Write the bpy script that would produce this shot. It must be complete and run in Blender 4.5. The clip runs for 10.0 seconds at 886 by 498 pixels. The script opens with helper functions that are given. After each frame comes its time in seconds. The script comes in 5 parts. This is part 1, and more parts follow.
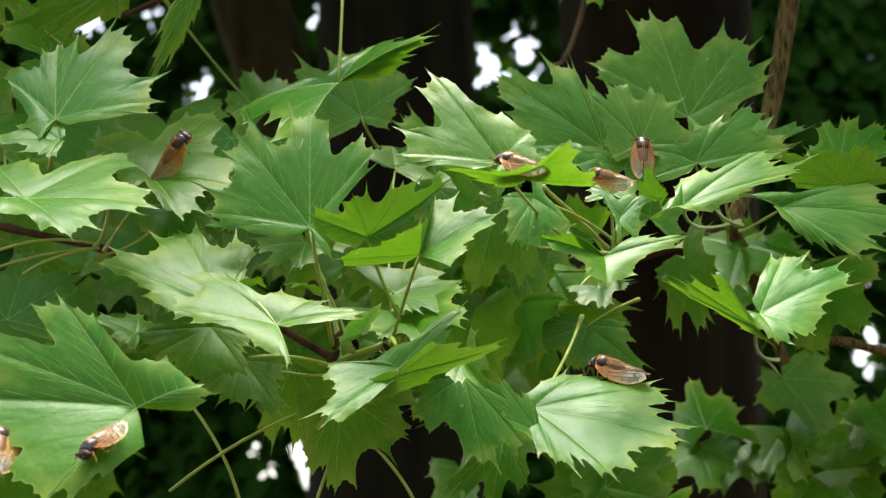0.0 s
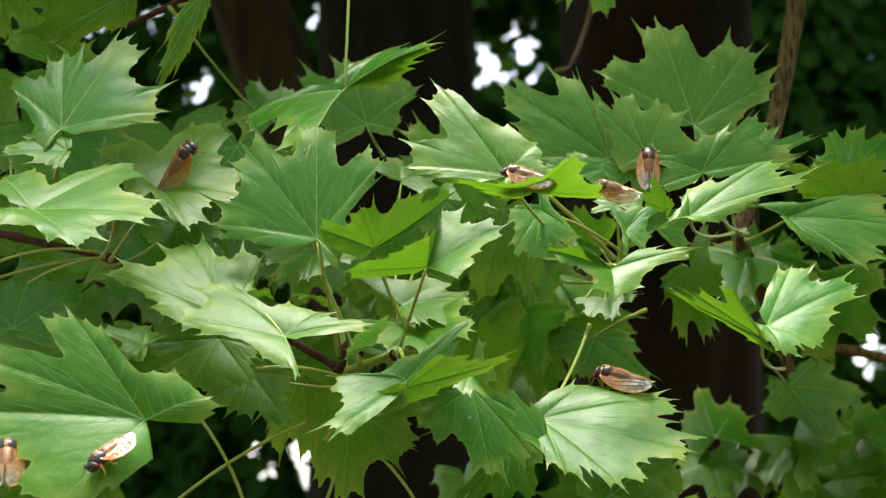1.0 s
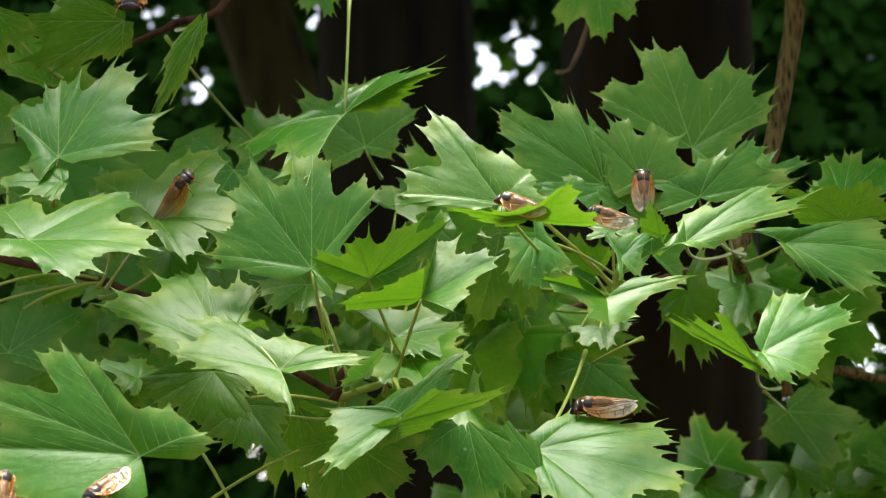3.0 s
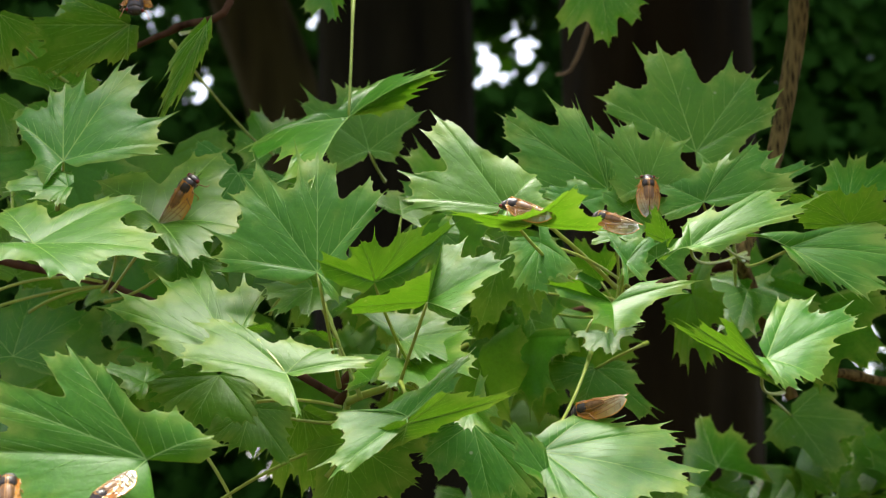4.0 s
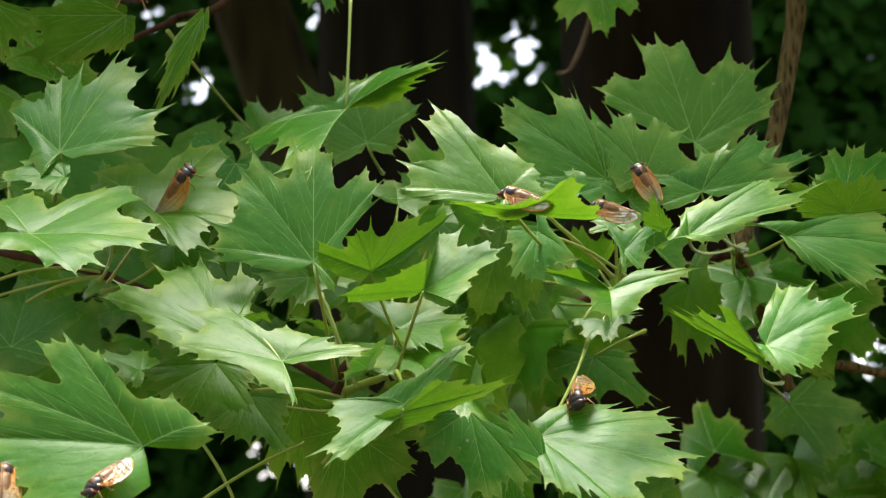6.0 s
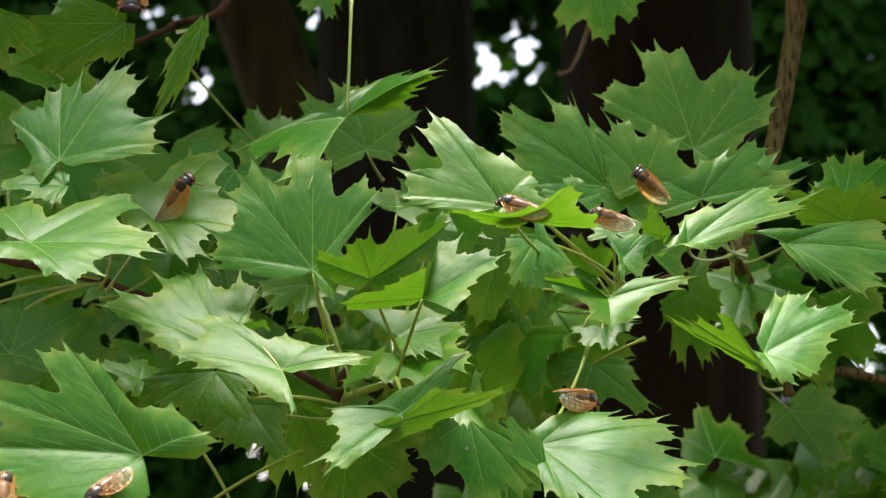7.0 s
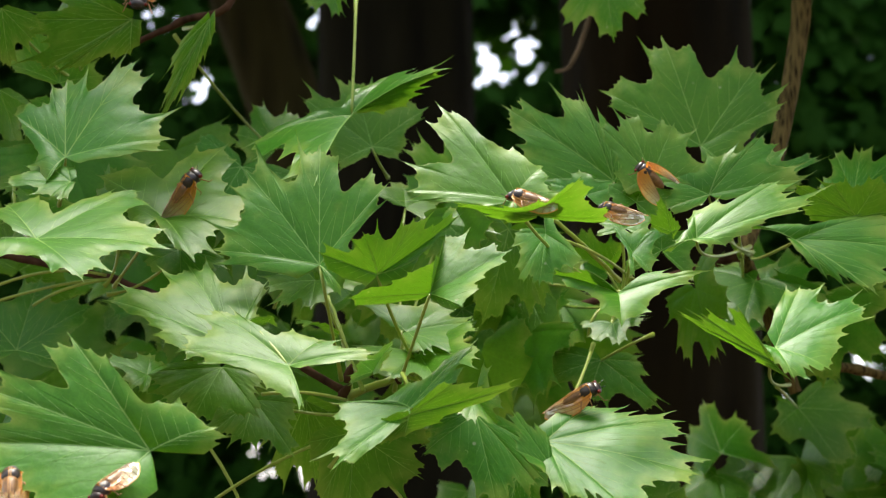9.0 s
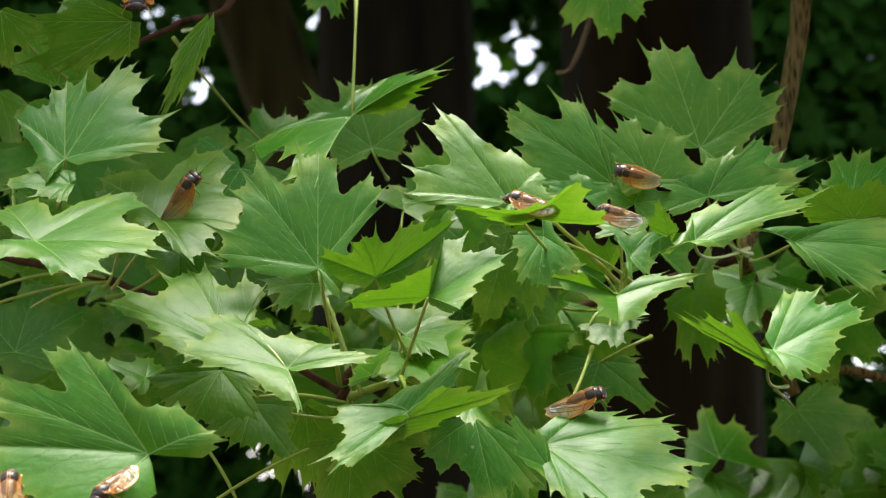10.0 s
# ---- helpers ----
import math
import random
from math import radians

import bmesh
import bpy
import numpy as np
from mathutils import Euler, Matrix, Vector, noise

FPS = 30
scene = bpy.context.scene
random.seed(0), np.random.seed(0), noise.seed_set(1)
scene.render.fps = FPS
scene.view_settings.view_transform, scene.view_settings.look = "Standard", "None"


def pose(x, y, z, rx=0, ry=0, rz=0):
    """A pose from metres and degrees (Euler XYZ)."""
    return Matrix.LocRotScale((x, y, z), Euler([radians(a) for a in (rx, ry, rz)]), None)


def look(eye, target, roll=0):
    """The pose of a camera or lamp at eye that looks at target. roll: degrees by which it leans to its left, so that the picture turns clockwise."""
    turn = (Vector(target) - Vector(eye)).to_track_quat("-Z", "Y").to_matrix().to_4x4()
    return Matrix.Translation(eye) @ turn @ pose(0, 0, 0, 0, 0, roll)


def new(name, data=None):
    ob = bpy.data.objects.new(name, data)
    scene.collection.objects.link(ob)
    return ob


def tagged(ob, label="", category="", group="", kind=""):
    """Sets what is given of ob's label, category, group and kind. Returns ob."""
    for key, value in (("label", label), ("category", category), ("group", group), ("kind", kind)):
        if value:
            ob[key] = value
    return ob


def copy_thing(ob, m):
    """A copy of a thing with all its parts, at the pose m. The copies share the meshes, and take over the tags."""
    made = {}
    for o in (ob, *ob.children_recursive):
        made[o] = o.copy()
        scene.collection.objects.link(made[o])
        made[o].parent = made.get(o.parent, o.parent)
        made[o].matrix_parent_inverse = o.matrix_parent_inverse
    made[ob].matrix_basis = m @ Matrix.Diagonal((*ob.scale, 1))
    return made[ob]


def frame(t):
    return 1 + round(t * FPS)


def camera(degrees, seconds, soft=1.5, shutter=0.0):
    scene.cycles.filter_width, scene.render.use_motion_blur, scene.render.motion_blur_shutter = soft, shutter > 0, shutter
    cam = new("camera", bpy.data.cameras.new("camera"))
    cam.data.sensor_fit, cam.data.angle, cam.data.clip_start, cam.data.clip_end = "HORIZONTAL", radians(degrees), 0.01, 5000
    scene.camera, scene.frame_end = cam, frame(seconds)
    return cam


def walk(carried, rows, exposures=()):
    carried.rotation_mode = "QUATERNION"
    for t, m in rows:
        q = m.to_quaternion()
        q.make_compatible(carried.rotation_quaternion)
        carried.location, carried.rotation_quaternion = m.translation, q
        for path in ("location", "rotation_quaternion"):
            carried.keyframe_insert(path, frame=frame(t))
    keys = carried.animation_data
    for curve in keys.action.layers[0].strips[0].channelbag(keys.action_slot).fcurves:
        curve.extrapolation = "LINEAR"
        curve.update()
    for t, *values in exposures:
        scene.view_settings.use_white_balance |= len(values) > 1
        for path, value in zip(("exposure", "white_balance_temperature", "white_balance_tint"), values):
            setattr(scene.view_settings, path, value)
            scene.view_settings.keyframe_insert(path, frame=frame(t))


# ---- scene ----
# The camera stands still on its stand, looking a little upwards at the branch.
EYE, TILT = 1.6, 8.0
cam = camera(30.0, 10.0, soft=1.2)
cam.data.dof.use_dof = True
cam.data.dof.focus_distance = 0.80
cam.data.dof.aperture_fstop = 16.0
STAND = pose(0, 0, EYE, 90 + TILT, 0, 0)
walk(cam, [(0.0, STAND), (10.0, STAND)], exposures=[(0.0, 1.55), (2.5, 1.51), (5.5, 1.46), (10.0, 1.46)])

# ---- light ----
SUN_UP, SUN_TURN = 67.0, 350.0
world = bpy.data.worlds.new("sky")
scene.world = world
world.use_nodes = True
wt = world.node_tree
sky = wt.nodes.new("ShaderNodeTexSky")
sky.sky_type, sky.sun_disc = "NISHITA", False
sky.sun_elevation, sky.sun_rotation = radians(SUN_UP), radians(SUN_TURN)
sky.air_density, sky.dust_density, sky.ozone_density = 1.0, 1.0, 1.0
haze = wt.nodes.new("ShaderNodeHueSaturation")
haze.inputs["Saturation"].default_value = 0.38
wt.links.new(sky.outputs[0], haze.inputs["Color"])
wt.links.new(haze.outputs[0], wt.nodes["Background"].inputs[0])
wt.nodes["Background"].inputs[1].default_value = 0.17
sun = new("sun", bpy.data.lights.new("sun", "SUN"))
sun.data.energy, sun.data.angle, sun.data.color = 5.8, radians(30), (1.0, 0.95, 0.83)
sa, se = radians(SUN_TURN), radians(SUN_UP)
sun.matrix_world = look((math.sin(sa) * math.cos(se) * 9, math.cos(sa) * math.cos(se) * 9, math.sin(se) * 9 + 1.7), (0, 0.8, 1.7))


# ---- materials ----
def material(name):
    m = bpy.data.materials.new(name)
    m.use_nodes = True
    t = m.node_tree
    return m, t, t.nodes["Principled BSDF"], t.nodes["Material Output"]


def node(t, kind, **values):
    n = t.nodes.new(kind)
    for key, v in values.items():
        n.inputs[key.replace("_", " ")].default_value = v
    return n


def ramp(t, source, stops):
    n = t.nodes.new("ShaderNodeValToRGB")
    while len(n.color_ramp.elements) < len(stops):
        n.color_ramp.elements.new(0.5)
    for e, (p, c) in zip(n.color_ramp.elements, stops):
        e.position, e.color = p, (*c, 1)
    t.links.new(source, n.inputs[0])
    return n.outputs[0]


def mix(t, fac, a, b, kind="MIX"):
    n = t.nodes.new("ShaderNodeMix")
    n.data_type, n.blend_type = "RGBA", kind
    for slot, v in ((0, fac), (6, a), (7, b)):
        if isinstance(v, (int, float)):
            n.inputs[slot].default_value = v
        elif isinstance(v, tuple):
            n.inputs[slot].default_value = (*v, 1)
        else:
            t.links.new(v, n.inputs[slot])
    return n.outputs[2]


def leaf_material(name, dark, light, through_colour, rough, share, edge, gloss=0.33):
    """A leaf: waxy top, fine net of veins, mottled green, light passing through the blade."""
    m, t, p, out = material(name)
    co = t.nodes.new("ShaderNodeTexCoord")
    info = t.nodes.new("ShaderNodeObjectInfo")
    n1 = node(t, "ShaderNodeTexNoise", Scale=38.0, Detail=5.0, Roughness=0.6)
    n2 = node(t, "ShaderNodeTexNoise", Scale=420.0, Detail=3.0)
    v1 = node(t, "ShaderNodeTexVoronoi", Scale=330.0)
    v1.feature = "DISTANCE_TO_EDGE"
    for n in (n1, n2, v1):
        t.links.new(co.outputs["Object"], n.inputs["Vector"])
    base = ramp(t, n1.outputs[0], [(0.3, dark), (0.7, light)])
    hue = t.nodes.new("ShaderNodeHueSaturation")
    mr = node(t, "ShaderNodeMapRange", To_Min=0.485, To_Max=0.515)
    mv = node(t, "ShaderNodeMapRange", To_Min=0.8, To_Max=1.2)
    t.links.new(info.outputs["Random"], mr.inputs[0])
    t.links.new(n2.outputs[0], mv.inputs[0])
    t.links.new(mr.outputs[0], hue.inputs["Hue"])
    t.links.new(mv.outputs[0], hue.inputs["Value"])
    t.links.new(base, hue.inputs["Color"])
    rim = t.nodes.new("ShaderNodeAttribute")
    rim.attribute_name = "rim"
    wear = node(t, "ShaderNodeMath")
    wear.operation = "MULTIPLY"
    blot = ramp(t, n1.outputs[0], [(0.42, (0, 0, 0)), (0.62, (1, 1, 1))])
    t.links.new(rim.outputs["Fac"], wear.inputs[0])
    t.links.new(blot, wear.inputs[1])
    thread = ramp(t, v1.outputs["Distance"], [(0.0, (0.2, 0.2, 0.2)), (0.10, (0, 0, 0))])
    netted = mix(t, thread, hue.outputs[0], tuple(1.7 * c for c in light))
    col = mix(t, wear.outputs[0], netted, edge)
    hem = ramp(t, rim.outputs["Fac"], [(0.675, (0, 0, 0)), (0.715, (0.6, 0.6, 0.6))])
    col = mix(t, hem, col, edge)
    dots = node(t, "ShaderNodeTexVoronoi", Scale=75.0)
    t.links.new(co.outputs["Object"], dots.inputs["Vector"])
    spot = ramp(t, dots.outputs["Distance"], [(0.05, (1, 1, 1)), (0.09, (0, 0, 0))])
    few = t.nodes.new("ShaderNodeSeparateColor")
    t.links.new(dots.outputs["Color"], few.inputs[0])
    rare = ramp(t, few.outputs[0], [(0.80, (0, 0, 0)), (0.84, (0.7, 0.7, 0.7))])
    col = mix(t, mix(t, 1.0, spot, rare, "MULTIPLY"), col, (0.42, 0.44, 0.24))
    t.links.new(col, p.inputs["Base Color"])
    p.inputs["Roughness"].default_value = rough
    p.inputs["Specular IOR Level"].default_value = gloss
    net = ramp(t, v1.outputs["Distance"], [(0.0, (0, 0, 0)), (0.12, (1, 1, 1))])
    both = mix(t, 0.5, net, n2.outputs[0])
    bump = node(t, "ShaderNodeBump", Strength=0.10, Distance=0.0005)
    t.links.new(both, bump.inputs["Height"])
    quilt = node(t, "ShaderNodeTexNoise", Scale=100.0, Detail=2.0)
    t.links.new(co.outputs["Object"], quilt.inputs["Vector"])
    swell = node(t, "ShaderNodeBump", Strength=0.22, Distance=0.0020)
    t.links.new(quilt.outputs[0], swell.inputs["Height"])
    t.links.new(swell.outputs[0], bump.inputs["Normal"])
    t.links.new(bump.outputs[0], p.inputs["Normal"])
    tr = node(t, "ShaderNodeBsdfTranslucent")
    t.links.new(mix(t, 0.75, col, through_colour), tr.inputs["Color"])
    ms = node(t, "ShaderNodeMixShader")
    ms.inputs[0].default_value = share
    t.links.new(p.outputs[0], ms.inputs[1])
    t.links.new(tr.outputs[0], ms.inputs[2])
    t.links.new(ms.outputs[0], out.inputs["Surface"])
    return m


def plain_material(name, a, b, scale, rough, bump_strength=0.3, bump_size=0.0006, sheer=0.0, metal=0.0):
    m, t, p, out = material(name)
    co = t.nodes.new("ShaderNodeTexCoord")
    n1 = node(t, "ShaderNodeTexNoise", Scale=scale, Detail=6.0, Roughness=0.65)
    t.links.new(co.outputs["Object"], n1.inputs["Vector"])
    t.links.new(ramp(t, n1.outputs[0], [(0.32, a), (0.68, b)]), p.inputs["Base Color"])
    p.inputs["Roughness"].default_value = rough
    p.inputs["Metallic"].default_value = metal
    bump = node(t, "ShaderNodeBump", Strength=bump_strength, Distance=bump_size)
    t.links.new(n1.outputs[0], bump.inputs["Height"])
    t.links.new(bump.outputs[0], p.inputs["Normal"])
    if sheer:
        p.inputs["Subsurface Weight"].default_value = sheer
        p.inputs["Subsurface Radius"].default_value = (0.002, 0.002, 0.001)
    return m


def bark_material(name, a, b, scale):
    m, t, p, out = material(name)
    co = t.nodes.new("ShaderNodeTexCoord")
    mp = t.nodes.new("ShaderNodeMapping")
    mp.inputs["Scale"].default_value = (1, 1, 0.16)
    t.links.new(co.outputs["Object"], mp.inputs[0])
    n1 = node(t, "ShaderNodeTexNoise", Scale=scale, Detail=8.0, Roughness=0.7)
    v1 = node(t, "ShaderNodeTexVoronoi", Scale=scale * 0.8)
    for n in (n1, v1):
        t.links.new(mp.outputs[0], n.inputs["Vector"])
    h = mix(t, 0.5, n1.outputs[0], v1.outputs["Distance"])
    t.links.new(ramp(t, h, [(0.25, a), (0.6, b)]), p.inputs["Base Color"])
    p.inputs["Roughness"].default_value = 0.95
    p.inputs["Specular IOR Level"].default_value = 0.1
    bump = node(t, "ShaderNodeBump", Strength=0.9, Distance=0.3 / scale)
    t.links.new(h, bump.inputs["Height"])
    t.links.new(bump.outputs[0], p.inputs["Normal"])
    return m


def along(t, stops):
    """Colour by the place along the insect's body, tail to head."""
    co = t.nodes.new("ShaderNodeTexCoord")
    sep = t.nodes.new("ShaderNodeSeparateXYZ")
    mr = node(t, "ShaderNodeMapRange", From_Min=-0.017, From_Max=0.012)
    t.links.new(co.outputs["Object"], sep.inputs[0])
    t.links.new(sep.outputs[0], mr.inputs[0])
    return ramp(t, mr.outputs[0], stops), co


def wing_material():
    """Clear membrane, amber near the shoulder, with a silky sheen."""
    m, t, p, out = material("cicada wing membrane")
    # Amber to clear membrane; tail whitened further, painting in the sky's silver sheen.
    col, co = along(t, [(0.05, (0.90, 0.86, 0.68)), (0.35, (0.92, 0.74, 0.36)), (0.60, (0.94, 0.56, 0.13)), (0.9, (0.94, 0.42, 0.05))])
    n1 = node(t, "ShaderNodeTexNoise", Scale=330.0, Detail=2.0)
    t.links.new(co.outputs["Object"], n1.inputs["Vector"])
    t.links.new(col, p.inputs["Base Color"])
    p.inputs["Roughness"].default_value = 0.2
    p.inputs["Coat Weight"].default_value = 1.0
    p.inputs["Coat Roughness"].default_value = 0.12
    p.inputs["Specular IOR Level"].default_value = 1.0
    bump = node(t, "ShaderNodeBump", Strength=0.9, Distance=0.001)
    t.links.new(n1.outputs[0], bump.inputs["Height"])
    t.links.new(bump.outputs[0], p.inputs["Normal"])
    tr = node(t, "ShaderNodeBsdfTranslucent")
    t.links.new(col, tr.inputs["Color"])
    half = node(t, "ShaderNodeMixShader")
    half.inputs[0].default_value = 0.5
    t.links.new(p.outputs[0], half.inputs[1])
    t.links.new(tr.outputs[0], half.inputs[2])
    clear = node(t, "ShaderNodeBsdfTransparent")
    clear.inputs[0].default_value = (0.97, 0.92, 0.82, 1)
    share, _ = along(t, [(0.1, (0.34, 0.34, 0.34)), (0.5, (0.10, 0.10, 0.10)), (0.9, (0.03, 0.03, 0.03))])
    ms = node(t, "ShaderNodeMixShader")
    t.links.new(share, ms.inputs[0])
    t.links.new(half.outputs[0], ms.inputs[1])
    t.links.new(clear.outputs[0], ms.inputs[2])
    shine = node(t, "ShaderNodeBsdfGlossy", Roughness=0.16)
    shine.inputs["Color"].default_value = (1.0, 0.95, 0.88, 1)
    t.links.new(bump.outputs[0], shine.inputs["Normal"])
    silver, _ = along(t, [(0.1, (0.42, 0.42, 0.42)), (0.45, (0.14, 0.14, 0.14)), (0.9, (0.05, 0.05, 0.05))])
    top = node(t, "ShaderNodeMixShader")
    t.links.new(silver, top.inputs[0])
    t.links.new(ms.outputs[0], top.inputs[1])
    t.links.new(shine.outputs[0], top.inputs[2])
    t.links.new(top.outputs[0], out.inputs["Surface"])
    return m


def vein_material():
    m, t, p, out = material("insect wing vein")
    col, co = along(t, [(0.15, (0.26, 0.17, 0.08)), (0.5, (0.46, 0.22, 0.05)), (0.8, (0.68, 0.29, 0.04))])
    t.links.new(col, p.inputs["Base Color"])
    p.inputs["Roughness"].default_value = 0.35
    return m


LEAF = leaf_material("maple leaf", (0.036, 0.155, 0.005), (0.072, 0.228, 0.009), (0.17, 0.37, 0.010), 0.40, 0.33, (0.30, 0.38, 0.06), 0.26)
# Greens kept low: part of the far wood's shade is in this colour.
FAR_LEAF = leaf_material("shaded far leaf", (0.010, 0.046, 0.003), (0.023, 0.078, 0.006), (0.09, 0.25, 0.012), 0.8, 0.12, (0.1, 0.16, 0.03), 0.1)
VEIN = leaf_material("leaf vein", (0.19, 0.37, 0.07), (0.28, 0.46, 0.11), (0.40, 0.58, 0.04), 0.5, 0.4, (0.2, 0.3, 0.07))
STALK = plain_material("green leaf stalk", (0.24, 0.33, 0.035), (0.36, 0.43, 0.07), 60.0, 0.4)
TWIG = bark_material("young reddish twig bark", (0.03, 0.013, 0.007), (0.085, 0.042, 0.022), 160.0)
GREY_TWIG = bark_material("grey brown twig bark", (0.008, 0.005, 0.002), (0.15, 0.108, 0.036), 480.0)
DRY_TWIG = bark_material("dry twig bark", (0.10, 0.075, 0.045), (0.24, 0.18, 0.115), 120.0)
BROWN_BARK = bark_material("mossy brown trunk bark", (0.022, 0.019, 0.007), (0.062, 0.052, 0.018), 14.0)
# Near-black browns: the wood's deep shade is put into both bark colours.
BARK = bark_material("deep-shade trunk bark", (0.005, 0.0046, 0.0024), (0.017, 0.0148, 0.007), 14.0)
SHADE_BARK = bark_material("shaded brown trunk bark", (0.005, 0.004, 0.0018), (0.024, 0.018, 0.008), 14.0)
SOIL = plain_material("leaf litter", (0.025, 0.018, 0.01), (0.07, 0.05, 0.028), 2.2, 0.95, 0.8, 0.05)
SHELL = plain_material("dark cicada shell", (0.012, 0.009, 0.008), (0.05, 0.03, 0.02), 260.0, 0.35, 0.4, 0.0004)
LEG = plain_material("amber insect leg", (0.26, 0.11, 0.025), (0.42, 0.20, 0.05), 300.0, 0.4)
BELLY = plain_material("dark brown cicada body", (0.10, 0.045, 0.012), (0.30, 0.14, 0.04), 300.0, 0.4, 0.4, 0.0004)
AMBER = vein_material()
COSTA = plain_material("orange wing margin", (0.62, 0.24, 0.03), (0.80, 0.38, 0.07), 300.0, 0.35)
EYE_RED = plain_material("red insect eye", (0.12, 0.010, 0.006), (0.24, 0.02, 0.01), 500.0, 0.2)
WING = wing_material()


# ---- mesh helpers ----
def part(name, bm, mat, parent=None, label="", smooth=True):
    me = bpy.data.meshes.new(name)
    bm.to_mesh(me)
    bm.free()
    if smooth:
        me.shade_smooth()
    me.materials.append(mat)
    ob = new(name, me)
    ob.parent = parent
    return tagged(ob, label)


def tube(bm, points, radii, sides=7):
    """A round tapering rod through the points."""
    pts = [Vector(p) for p in points]
    rings = []
    side = Vector((0.31, 0.77, 0.21))
    for i, p in enumerate(pts):
        d = (pts[min(i + 1, len(pts) - 1)] - pts[max(i - 1, 0)]).normalized()
        a = d.cross(side).normalized()
        b = d.cross(a)
        r = radii[i] if isinstance(radii, (list, tuple)) else radii
        rings.append([bm.verts.new(p + r * (math.cos(k * math.tau / sides) * a + math.sin(k * math.tau / sides) * b)) for k in range(sides)])
    for p, q in zip(rings, rings[1:]):
        for k in range(sides):
            bm.faces.new((p[k], p[(k + 1) % sides], q[(k + 1) % sides], q[k]))
    bm.faces.new(rings[0][::-1])
    bm.faces.new(rings[-1])
    return bm


def arc(a, b, c, n=9):
    """Points on the smooth curve from a to c that is drawn towards b."""
    a, b, c = Vector(a), Vector(b), Vector(c)
    return [(1 - s) ** 2 * a + 2 * s * (1 - s) * b + s * s * c for s in (i / (n - 1) for i in range(n))]


def lathe(bm, stations, sides=14, flat=1.0):
    """An oval body along x: stations of (x, z centre, half width, half height)."""
    rings = []
    for x, zc, w, h in stations:
        rings.append([bm.verts.new((x, w * math.cos(k * math.tau / sides), zc + h * flat * math.sin(k * math.tau / sides))) for k in range(sides)])
    for p, q in zip(rings, rings[1:]):
        for k in range(sides):
            bm.faces.new((p[k], p[(k + 1) % sides], q[(k + 1) % sides], q[k]))
    bm.faces.new(rings[0][::-1])
    bm.faces.new(rings[-1])
    bmesh.ops.recalc_face_normals(bm, faces=bm.faces[:])
    return bm


# ---- the maple leaf ----
# Half of a lobe's outline from its tip to the hollow beside it: (share along its own rib, share along the next rib), whether it is a bristle.
LOBE = ((1.0, 0.0, 1), (.91, .016, 0), (.845, .062, 0), (.785, .130, 0), (.75, .190, 0), (.778, .285, 1), (.66, .258, 0), (.57, .268, 0), (.48, .288, 0))


def lobe_side(rnd, hollow):
    """One side of a lobe, each leaf's a little different."""
    side = []
    for n, (a, b, sharp) in enumerate(LOBE):
        k = 1 + rnd.uniform(-0.05, 0.05) if n else 1
        push = rnd.uniform(0.85, 1.12) if sharp and n else 1
        grow = 0.7 + 0.9 * hollow
        side.append((a * k * push, b * k * push * grow))
    side.append((hollow, hollow))
    fine = []
    for (a0, b0), (a1, b1) in zip(side, side[1:]):
        gap = math.hypot(a1 - a0, b1 - b0)
        for s in (0, .35, .7) if gap > 0.09 else (0, .5):
            dip = 1 - 0.30 * gap * math.sin(math.pi * s)
            fine.append(((a0 + (a1 - a0) * s) * dip, (b0 + (b1 - b0) * s) * dip))
    # keep the turn round the stalk steady
    out, last = [], -1.0
    for a, b in fine:
        turn = b / max(a, 1e-3)
        if turn > last + 1e-4:
            out.append((a, b))
            last = turn
    return out


